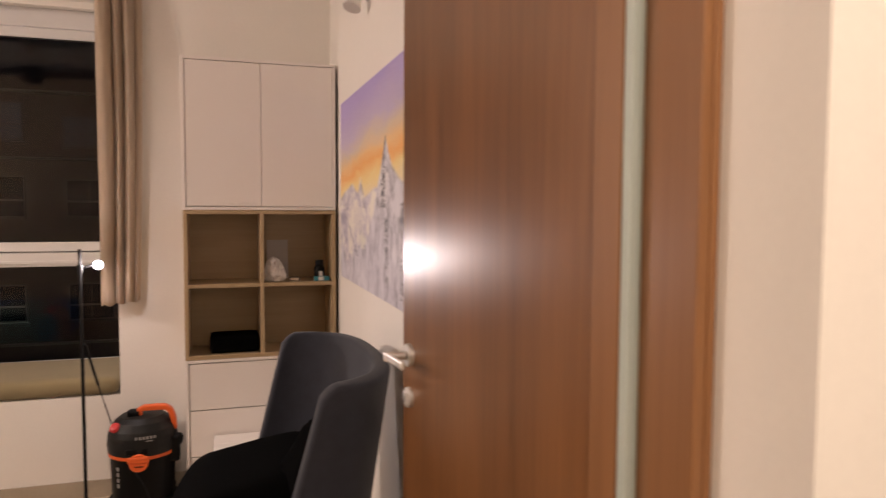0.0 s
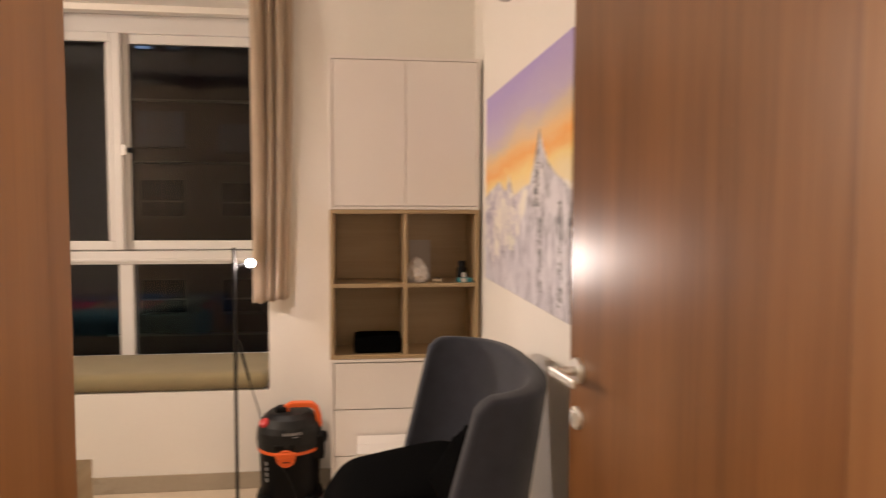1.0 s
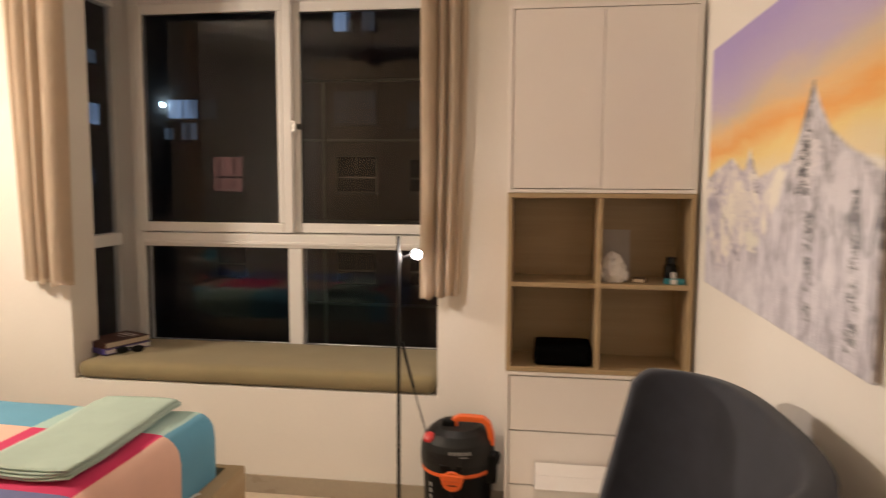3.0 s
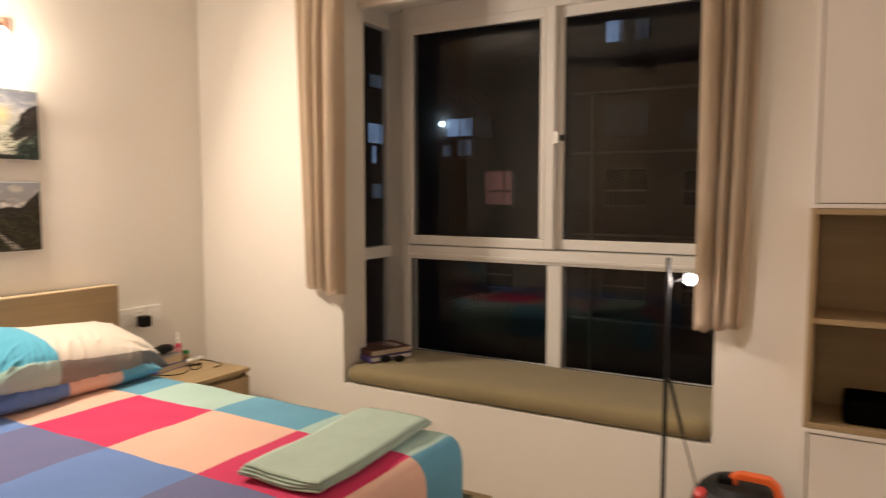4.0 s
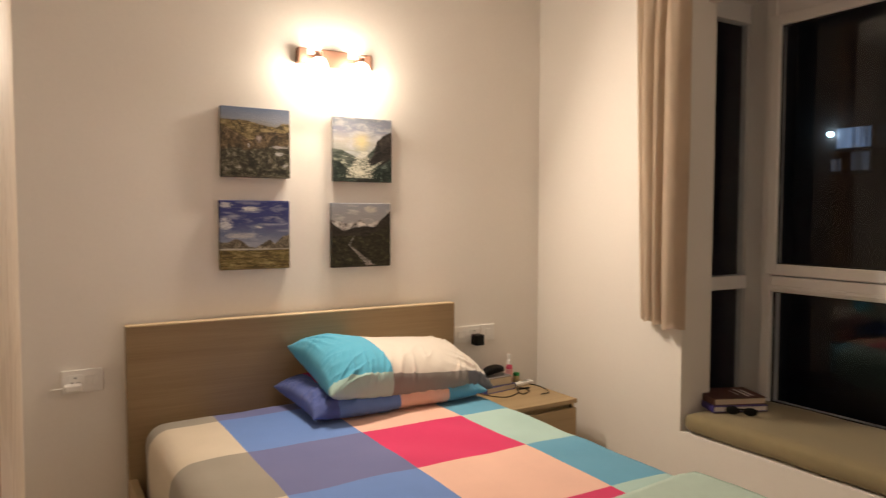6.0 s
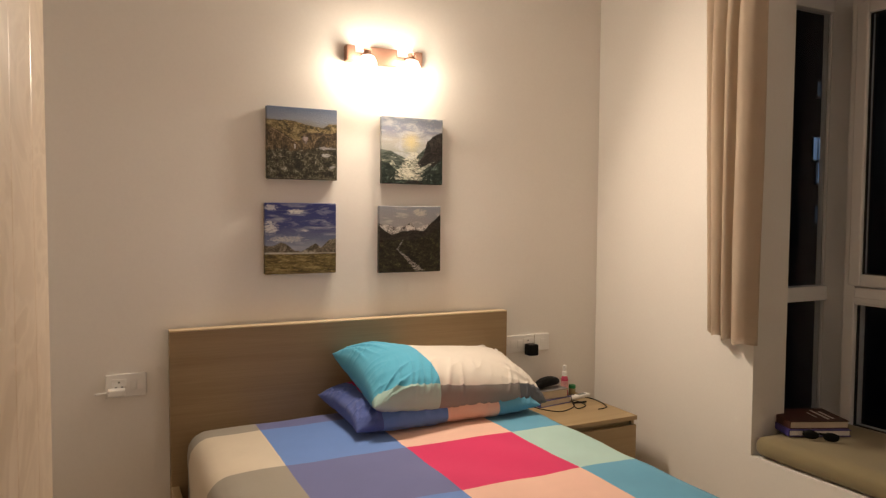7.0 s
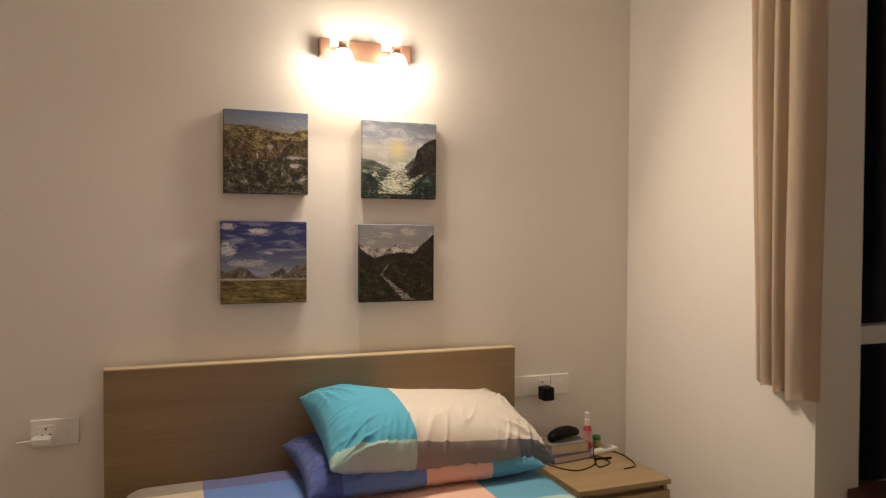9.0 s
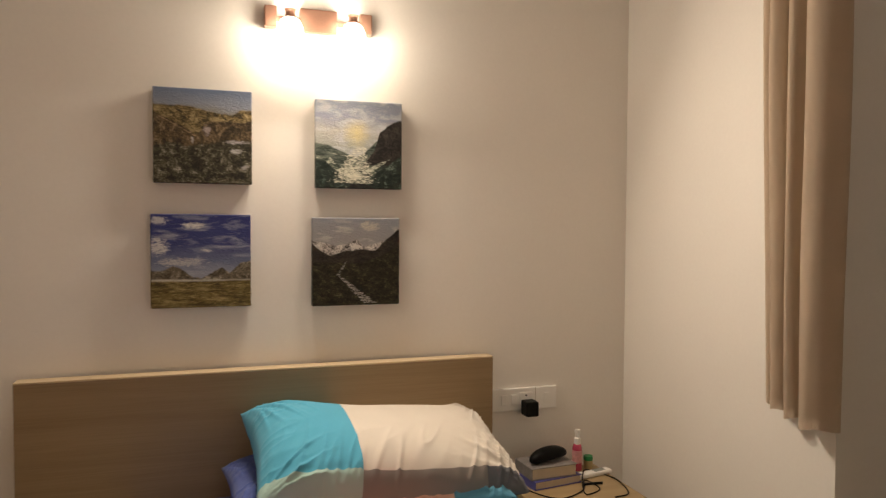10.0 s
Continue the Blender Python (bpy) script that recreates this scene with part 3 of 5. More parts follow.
CYAN, CREAM2, BLUE_SHADED = (0.085, 0.39, 0.57), (0.70, 0.64, 0.56), (0.075, 0.11, 0.33)
M_PIL1 = sheet_material("pillow_cotton", ((CYAN, CYAN, CREAM2, CREAM2), (MINT, MINT, (0.25, 0.225, 0.205), (0.13, 0.135, 0.15))), 0.200 - 0.44, 0.44, (-0.3, -0.115, 0.27), False)
# First column: the cotton's blue, darkened by shade painted into the pillow's -y end.
M_PIL2 = sheet_material("pillow_cotton_blue", ((BLUE_SHADED, MAGENTA, MAGENTA, TEAL), (BLUE_SHADED, BLUE, PEACH, TEAL)), 0.185 - 0.44, 0.44, (-0.30, -0.02, 0.22), False)
ob = part("pillow", pillow_mesh(0.83, 0.46, 0.14, 3.1, 0.050, 130), M_PIL2, smooth=True)
ob.matrix_world = pose(-2.765, -0.84, 0.672, 0, 4, 2)
tagged(ob, "blue and peach patterned pillow lying flat on the bed", "pillow", "pillows")
ob = part("pillow", pillow_mesh(0.82, 0.47, 0.21, 8.7, 0.048, 170), M_PIL1, smooth=True)
ob.matrix_world = pose(-2.770, -0.785, 0.760, -6, 15, 3)
tagged(ob, "cyan and cream pillow propped against the headboard", "pillow", "pillows")


def folded_towel():
    root = thing("folded_sheet", (-1.264, -0.745, 0.628), "folded mint-green cotton sheet on the foot of the bed", "sheet", turn=4)
    for k in range(4):
        sx, sy = 0.142 - 0.003 * k, 0.325 - 0.004 * k
        bm = soft_block((-sx, -sy, 0.007 * k), (sx + 0.004 * (k % 2), sy, 0.007 * k + 0.0068), 0.0033, (14, 24, 1), 0.0, 0.0)
        for v in bm.verts:
            n = noise.noise(Vector((v.co.x * 6, v.co.y * 5, 0.4)))
            v.co.z += 0.008 * n + 0.007 + 0.003 * noise.noise(Vector((v.co.x * 19 + v.co.y * 9, v.co.y * 15, 2.2)))
            v.co.x += 0.02 * v.co.y + 0.006 * noise.noise(Vector((v.co.y * 4, k * 0.3, 1)))
            v.co.y += 0.012 * noise.noise(Vector((v.co.x * 7, k * 0.5, 2)))
        part("fold", bm, M_TOWEL, root, smooth=True)


folded_towel()


# --- nightstand and what lies on it ---
NZ = 0.543


def nightstand():
    root = thing("nightstand", (-3.045, -0.274, 0), "light oak nightstand beside the bed", "nightstand")
    w, d = 0.40, 0.478
    part("tabletop", box((0, 0, 0.523), (d, w, NZ), 0.002), M_OAKNS, root)
    for y in (0.0, w - 0.018):
        part("side_panel", box((0, y, 0), (d - 0.022, y + 0.018, 0.523), 0.0015), M_OAKZ, root)
    part("back_panel", box((0.002, 0.018, 0.02), (0.010, w - 0.018, 0.523)), M_OAK, root)
    part("bottom_panel", box((0.010, 0.018, 0.045), (d - 0.03, w - 0.018, 0.06)), M_OAK, root)
    part("front_rail", box((d - 0.060, 0.018, 0.470), (d - 0.036, w - 0.018, 0.523), 0.001), M_OAKNS, root)
    for z0, z1 in ((0.062, 0.270), (0.278, 0.500)):
        part("drawer_front", box((d - 0.022, 0.003, z0), (d - 0.003, w - 0.003, z1), 0.002), M_OAKNS, root)


nightstand()
M_PAGES = surface("book_pages", (0.62, 0.52, 0.38), 0.9, vary=0.1, scale=30, fine=400, bump=0.3)
M_COVERBLUE = surface("blue_book_cover", (0.10, 0.10, 0.35), 0.5)
M_COVERGREY = surface("grey_book_cover", (0.22, 0.20, 0.19), 0.5, vary=0.4, scale=25)
M_COVERRED = surface("dark_red_book_cover", (0.075, 0.026, 0.017), 0.5, vary=0.2)
M_COVERPURPLE = surface("purple_book_cover", (0.055, 0.04, 0.20), 0.45)
M_PAPER = surface("white_paper", (0.78, 0.74, 0.70), 0.85, vary=0.05)


def book(name, m, size, cover, label, spine="-y", pages=None, marks=()):
    """A closed book: two boards, a spine and a block of pages."""
    L, W, H = size
    root = new(name)
    root.matrix_world = m
    tagged(root, label, "book", "books")
    part("cover_board", box((0, 0, 0), (L, W, 0.003), 0.0008), cover, root)
    part("cover_board", box((0, 0, H - 0.003), (L, W, H), 0.0008), cover, root)
    part("spine", box((0, 0, 0.003), (L, 0.004, H - 0.003), 0.0005), cover, root)
    part("page_block", box((0.004, 0.004, 0.003), (L - 0.004, W - 0.004, H - 0.003)), pages or M_PAGES, root)
    for x, y, a, b, mat in marks:
        part("cover_mark", box((x, y, H), (x + a, y + b, H + 0.0006)), mat, root)
    return root


book("book", pose(-2.985, -0.235, NZ, 0, 0, 8), (0.135, 0.20, 0.030), M_COVERBLUE, "blue paperback book at the bottom of a small stack")
book("book", pose(-2.995, -0.230, NZ + 0.0305, 0, 0, 3), (0.130, 0.185, 0.042), M_COVERGREY, "thick grey paperback book on a blue one")


def glasses_case():
    bm = bmesh.new()
    bmesh.ops.create_uvsphere(bm, u_segments=32, v_segments=16, radius=1)
    for v in bm.verts:
        c = v.co
        s = [math.copysign(abs(k) ** 0.75, k) for k in c]
        bend = 0.012 * (1 - s[1] ** 2)
        v.co = (0.028 * s[0], 0.080 * s[1], 0.022 * s[2] + bend)
    ob = part("glasses_case", bm, M_BLACKPL, smooth=True)
    ob.matrix_world = pose(-2.925, -0.130, NZ + 0.0725 + 0.0195, 4, 0, 12)
    tagged(ob, "shiny black curved glasses case on the books", "glasses case")


glasses_case()


def bottle():
    root = thing("pump_bottle", (-3.000, 0.030, NZ), "clear pink bottle with a white pump cap", "bottle")
    part("body", lathe([(0.0, 0.0), (0.017, 0.0), (0.0185, 0.004), (0.0185, 0.085), (0.014, 0.098), (0.009, 0.104), (0.0, 0.104)], 28), surface("pink_liquid", (0.50, 0.06, 0.12), 0.2, coat=0.5), root, smooth=True)
    part("label", lathe([(0.0188, 0.030), (0.0190, 0.032), (0.0190, 0.075), (0.0188, 0.077)], 28), surface("pink_label", (0.62, 0.30, 0.30), 0.5, vary=0.4, scale=60), root)
    part("pump_cap", lathe([(0.0, 0.100), (0.012, 0.100), (0.012, 0.122), (0.008, 0.126), (0.008, 0.140), (0.010, 0.142), (0.010, 0.154), (0.0, 0.156)], 24), M_WHITEPL, root, "white plastic pump cap", smooth=False)


bottle()


def jar():
    root = thing("small_jar", (-3.000, 0.078, NZ), "small jar with a green lid", "jar")
    part("body", lathe([(0.0, 0.0), (0.016, 0.0), (0.0175, 0.003), (0.0175, 0.030), (0.015, 0.034), (0.0, 0.034)], 24), surface("amber_balm", (0.42, 0.33, 0.16), 0.3), root, smooth=True)
    part("lid", lathe([(0.0, 0.034), (0.0175, 0.034), (0.0175, 0.048), (0.016, 0.050), (0.0, 0.050)], 24), surface("green_lid", (0.02, 0.24, 0.07), 0.4), root, "green screw lid")


jar()


def white_box():
    root = thing("remote_control", (-2.925, 0.040, NZ), "slim white plastic remote control on the nightstand", "remote control", turn=10)
    part("body", box((-0.018, -0.105, 0.0), (0.018, 0.095, 0.017), 0.005), M_WHITEPL, root)
    part("screen", box((-0.012, 0.02, 0.017), (0.012, 0.07, 0.0176)), surface("grey_lcd", (0.30, 0.32, 0.30), 0.2), root)


white_box()
ob = part("pen", tube([(-2.850, -0.030, NZ + 0.005), (-2.842, 0.045, NZ + 0.005)], 0.0045, 10, 1), M_BLACKPL, smooth=True)
tagged(ob, "short dark pen on the nightstand", "pen")
ob = part("charging_cable", tube([(-2.930, -0.235, NZ + 0.022), (-2.86, -0.238, NZ + 0.004), (-2.76, -0.17, NZ + 0.003), (-2.80, -0.06, NZ + 0.003), (-2.87, -0.01, NZ + 0.010),
                                  (-2.80, 0.01, NZ + 0.003), (-2.765, -0.06, NZ + 0.003), (-2.83, -0.04, NZ + 0.004), (-2.93, 0.02, NZ + 0.022), (-2.95, 0.08, NZ + 0.003), (-2.86, 0.115, NZ + 0.003),
                                  (-2.735, 0.085, NZ + 0.003), (-2.715, 0.02, NZ + 0.003)], 0.0023, 8, 8), M_BLACKPL, smooth=True)
tagged(ob, "thin black charging cable looped on the nightstand", "cable")


# --- sockets ---
def socket_plate(y0, y1, z0, z1, modules, label):
    root = thing("wall_socket", (XB, (y0 + y1) / 2, (z0 + z1) / 2), label, "socket", "wall sockets")
    w, h = (y1 - y0) / 2, (z1 - z0) / 2
    part("plate", box((0.0005, -w, -h), (0.011, w, h), 0.004), M_WHITEPL, root)
    for kind, a in modules:
        if kind == "switch":
            part("rocker", box((0.011, a - 0.011, -0.019), (0.0145, a + 0.011, 0.019), 0.0025), M_WHITEPL, root)
        elif kind == "split":
            part("plate_joint", box((0.0110, a - 0.0008, -h + 0.002), (0.0114, a + 0.0008, h - 0.002)), M_SKIRT, root)
        else:
            outlet = part("outlet", box((0.011, a - 0.026, -0.026), (0.0135, a + 0.026, 0.026), 0.002), M_WHITEPL, root)
            for dy, dz in ((0.0, 0.014), (-0.011, -0.006), (0.011, -0.006)):
                part("pin_hole", lathe([(0.0, 0.0), (0.0035, 0.0), (0.0035, 0.0005), (0.0, 0.0005)], 12, pose(0.0135, a + dy, dz, 0, 90, 0)), M_BLACK, outlet)
    return root


socket_plate(-0.302, -0.034, 0.775, 0.861, (("switch", -0.085), ("switch", -0.045), ("outlet", 0.005), ("split", 0.045), ("switch", 0.090)), "white double wall socket with switches beside the headboard")
socket_plate(-2.071, -1.926, 0.745, 0.836, (("outlet", -0.025), ("switch", 0.025), ("switch", 0.050)), "white wall socket with two switches and a charger in it")


def plug(name, place, size, mat, label):
    x, y, z = place
    a, b, c = size
    ob = part(name, box((0, -b / 2, -c / 2), (a, b / 2, c / 2), 0.005), mat)
    ob.matrix_world = pose(x, y, z)
    return tagged(ob, label, "charger")


plug("travel_adapter", (XB + 0.0138, -0.160, 0.790), (0.055, 0.050, 0.055), M_BLACKPL, "black cube charger plugged into the wall socket")
root = plug("phone_charger", (XB + 0.0138, -2.032, 0.772), (0.045, 0.060, 0.026), M_WHITEPL, "white phone charger plugged into the wall socket")
part("plug_lead", tube([(0.02, -0.030, 0), (0.022, -0.055, 0.0), (0.02, -0.075, -0.002)], 0.004, 8, 3), M_WHITEPL, root, smooth=True)


# --- paintings ---
def landscape(name, sky, layers, clouds=None, flip=False, relief=0.6, glow_at=None, trails=(), tilt=0.0, patches=()):
    """Oil paint on canvas: a graded sky with strokes, then land in layers, each below its own ridge line."""
    mat, nt, bsdf = shader(name)
    tc, sep = node(nt, "ShaderNodeTexCoord"), node(nt, "ShaderNodeSeparateXYZ")
    nt.links.new(tc.outputs["Generated"], sep.inputs[0])
    u = maths(nt, "SUBTRACT", 1.0, sep.outputs["Y"]) if flip else sep.outputs["Y"]
    v = sep.outputs["Z"]
    comb = node(nt, "ShaderNodeCombineXYZ")
    nt.links.new(u, comb.inputs[0])
    nt.links.new(v, comb.inputs[1])
    uv = comb.outputs[0]

    def field(scale_u, scale_v, detail=5, off=0.0, dist=0.6):
        mp = node(nt, "ShaderNodeMapping")
        mp.inputs["Scale"].default_value, mp.inputs["Location"].default_value = (scale_u, scale_v, 1), (off, off * 1.7, off)
        nt.links.new(uv, mp.inputs["Vector"])
        return noise_of(nt, mp.outputs["Vector"], 1.0, detail, 0.62, dist)

    strokes = field(12, 22, 3, 1.0, 1.4)
    vv = maths(nt, "MULTIPLY_ADD", maths(nt, "SUBTRACT", field(3, 7, 4, 2.0), 0.5), 0.16, maths(nt, "MULTIPLY_ADD", u, -tilt, v))
    col = ramp_of(nt, vv, sky)
    if clouds:
        cu, cv, lo, hi, cc = clouds
        col = mix_of(nt, ramp_of(nt, field(cu, cv, 8, 3.0, 0.5), [(lo, (0, 0, 0)), (hi, (1, 1, 1))]), col, cc)
    if glow_at:
        gu, gv, gr, gc = glow_at
        d = maths(nt, "SQRT", maths(nt, "ADD", maths(nt, "POWER", maths(nt, "ABSOLUTE", maths(nt, "SUBTRACT", u, gu)), 2.0), maths(nt, "POWER", maths(nt, "ABSOLUTE", maths(nt, "SUBTRACT", v, gv)), 2.0)))
        d = maths(nt, "MULTIPLY_ADD", strokes, 0.12, d)
        col = mix_of(nt, ramp_of(nt, d, [(0.04, (1, 1, 1)), (gr, (0, 0, 0))]), col, gc)
    for k, lay in enumerate(layers):
        amp, freq = lay["rough"]
        line = ramp_of(nt, u, [(p, (h, h, h)) for p, h in lay["ridge"]])
        line = maths(nt, "MULTIPLY_ADD", maths(nt, "SUBTRACT", field(freq, 1.5, 6, 4.0 + k, 0.3), 0.5), amp, line)
        mask = maths(nt, "MULTIPLY", maths(nt, "SUBTRACT", line, v), 60.0)
        mask.node.use_clamp = True
        fu, fv = lay.get("strokes", (9, 9))
        mass = maths(nt, "MULTIPLY_ADD", field(2.6 * fu, 2.6 * fv, 6, 21.0 + k, 1.4), 0.45, maths(nt, "MULTIPLY", field(fu, fv, 7, 9.0 + k, 1.0), 0.55))
        mass = maths(nt, "MULTIPLY_ADD", mass, 1.4, -0.20)
        tone = ramp_of(nt, mass, lay["tones"])
        col = mix_of(nt, mask, col, tone)
    for pu, pv, ru, rv, tone in patches:
        a = maths(nt, "POWER", maths(nt, "ABSOLUTE", maths(nt, "DIVIDE", maths(nt, "SUBTRACT", u, pu), ru)), 2.0)
        b = maths(nt, "POWER", maths(nt, "ABSOLUTE", maths(nt, "DIVIDE", maths(nt, "SUBTRACT", v, pv), rv)), 2.0)
        d = maths(nt, "MULTIPLY_ADD", maths(nt, "SUBTRACT", field(16, 40, 6, 17.0 + 7 * pu, 1.2), 0.5), 4.5, maths(nt, "ADD", a, b))
        col = mix_of(nt, ramp_of(nt, d, [(0.05, (1, 1, 1)), (1.1, (0, 0, 0))]), col, tone)
    for u0, v0, u1, v1, w0, w1, tone in trails:
        f = maths(nt, "DIVIDE", maths(nt, "SUBTRACT", v0, v), v0 - v1)
        mid = maths(nt, "MULTIPLY_ADD", f, u1 - u0, u0)
        gap = maths(nt, "ABSOLUTE", maths(nt, "SUBTRACT", u, mid))
        wide = maths(nt, "MULTIPLY_ADD", f, w1 - w0, w0)
        mask = maths(nt, "MULTIPLY", maths(nt, "SUBTRACT", maths(nt, "MULTIPLY", wide, maths(nt, "MULTIPLY", field(26, 34, 5, 12.0, 1.0), 1.8)), gap), 60.0)
        mask.node.use_clamp = True
        inside = maths(nt, "MULTIPLY", maths(nt, "GREATER_THAN", f, 0.0), maths(nt, "LESS_THAN", f, 1.0))
        speck = ramp_of(nt, field(22, 60, 6, 13.0, 0.8), [(0.42, (0, 0, 0)), (0.60, (1, 1, 1))])
        col = mix_of(nt, maths(nt, "MULTIPLY", maths(nt, "MULTIPLY", mask, inside), speck), col, tone)
    nt.links.new(col, bsdf.inputs["Base Color"])
    bsdf.inputs["Roughness"].default_value = 0.42
    bsdf.inputs["Specular IOR Level"].default_value = 0.28
    height = maths(nt, "MULTIPLY_ADD", strokes, 1.0, maths(nt, "MULTIPLY", field(24, 34, 2, 6.0, 2.0), 0.5))
    bump_of(nt, bsdf, height, 0.65 * relief, 0.0026)
    return mat


def canvas(name, lo, hi, mat, label, group):
    """A stretched canvas with softened edges."""
    d, w, t = [b - a for a, b in zip(lo, hi)]
    root = thing(name, lo, label, "painting", group)
    front = lo[0] < 0
    part("canvas", box((0.006 if front else 0, 0, 0), (d if front else d - 0.006, w, t), 0.003, 2), mat, root)
    x0, x1 = (0.0, 0.0055) if front else (d - 0.0055, d)
    for lo2, hi2 in (((x0, 0.004, 0.004), (x1, 0.034, t - 0.004)), ((x0, w - 0.034, 0.004), (x1, w - 0.004, t - 0.004)),
                     ((x0, 0.035, 0.004), (x1, w - 0.035, 0.034)), ((x0, 0.035, t - 0.034), (x1, w - 0.035, t - 0.004))):
        part("stretcher_bar", box(lo2, hi2), M_OAKZ, root)
    return root


PX = (XB + 0.001, XB + 0.034)
M_P1 = landscape("oil_valley", [(0.70, (0.20, 0.18, 0.14)), (0.84, (0.20, 0.22, 0.27)), (1.0, (0.13, 0.17, 0.26))],
                 [{"ridge": ((0.0, 0.83), (0.15, 0.82), (0.30, 0.83), (0.45, 0.80), (0.60, 0.77), (0.80, 0.74), (0.88, 0.80), (1.0, 0.80)), "rough": (0.05, 14),
                   "tones": [(0.40, (0.035, 0.028, 0.014)), (0.50, (0.12, 0.088, 0.036)), (0.62, (0.28, 0.22, 0.11))], "strokes": (9, 12)},
                  {"ridge": ((0.0, 0.74), (0.20, 0.66), (0.42, 0.52), (0.55, 0.66), (0.70, 0.68), (0.85, 0.66), (1.0, 0.70)), "rough": (0.06, 12),
                   "tones": [(0.40, (0.024, 0.019, 0.012)), (0.52, (0.080, 0.055, 0.028)), (0.64, (0.20, 0.15, 0.09))], "strokes": (10, 7)},
                  {"ridge": ((0.0, 0.40), (0.20, 0.42), (0.40, 0.40), (0.60, 0.44), (0.80, 0.48), (1.0, 0.46)), "rough": (0.16, 9),
                   "tones": [(0.40, (0.014, 0.014, 0.011)), (0.52, (0.050, 0.044, 0.026)), (0.62, (0.15, 0.14, 0.10)), (0.72, (0.40, 0.38, 0.34))], "strokes": (11, 11)}],
                 relief=1.0, trails=((0.02, 0.72, 0.44, 0.49, 0.020, 0.030, (0.26, 0.19, 0.11)),),
                 patches=((0.53, 0.57, 0.045, 0.06, (0.30, 0.25, 0.24)), (0.39, 0.46, 0.015, 0.04, (0.36, 0.34, 0.32)), (0.84, 0.45, 0.14, 0.022, (0.34, 0.32, 0.32)), (0.84, 0.35, 0.08, 0.03, (0.40, 0.39, 0.38)), (0.92, 0.18, 0.05, 0.03, (0.34, 0.33, 0.32))))
M_P2 = landscape("oil_storm", [(0.35, (0.30, 0.32, 0.26)), (0.55, (0.36, 0.36, 0.33)), (0.66, (0.42, 0.40, 0.36)), (0.8, (0.25, 0.27, 0.34)), (1.0, (0.27, 0.31, 0.38))],
                 [{"ridge": ((0.0, 0.52), (0.15, 0.49), (0.32, 0.42), (0.46, 0.36), (0.56, 0.42), (0.70, 0.55), (1.0, 0.55)), "rough": (0.05, 8),
                   "tones": [(0.40, (0.022, 0.032, 0.027)), (0.60, (0.12, 0.14, 0.115))], "strokes": (4, 10)},
                  {"ridge": ((0.0, 0.10), (0.50, 0.12), (0.56, 0.30), (0.68, 0.46), (0.74, 0.66), (0.82, 0.73), (0.90, 0.78), (1.0, 0.80)), "rough": (0.07, 14),
                   "tones": [(0.42, (0.012, 0.011, 0.011)), (0.68, (0.060, 0.050, 0.042))], "strokes": (10, 9)},
                  {"ridge": ((0.0, 0.40), (0.15, 0.34), (0.30, 0.24), (0.42, 0.30), (0.55, 0.24), (0.75, 0.30), (1.0, 0.24)), "rough": (0.16, 9),
                   "tones": [(0.42, (0.022, 0.032, 0.028)), (0.52, (0.15, 0.17, 0.13)), (0.60, (0.52, 0.52, 0.42))], "strokes": (6, 11)},
                  {"ridge": ((0.0, 0.34), (0.12, 0.30), (0.30, 0.16), (0.34, 0.0), (0.56, 0.0), (0.62, 0.13), (0.80, 0.26), (1.0, 0.40)), "rough": (0.06, 9),
                   "tones": [(0.40, (0.008, 0.014, 0.012)), (0.58, (0.030, 0.042, 0.034)), (0.70, (0.16, 0.20, 0.17))], "strokes": (7, 8)},
                  {"ridge": ((0.0, 0.0), (0.32, 0.0), (0.42, 0.06), (0.55, 0.07), (0.70, 0.0), (1.0, 0.0)), "rough": (0.02, 9), "tones": [(0.4, (0.008, 0.009, 0.009)), (0.7, (0.04, 0.042, 0.036))]}],
                 clouds=(5, 11, 0.46, 0.64, (0.46, 0.47, 0.49)), relief=1.0, glow_at=(0.47, 0.63, 0.24, (0.62, 0.53, 0.25)),
                 trails=((0.50, 0.48, 0.42, 0.06, 0.08, 0.26, (0.66, 0.64, 0.52)), (0.40, 0.36, 0.14, 0.40, 0.05, 0.03, (0.56, 0.56, 0.46)), (0.84, 0.34, 0.52, 0.16, 0.03, 0.08, (0.56, 0.56, 0.46))))
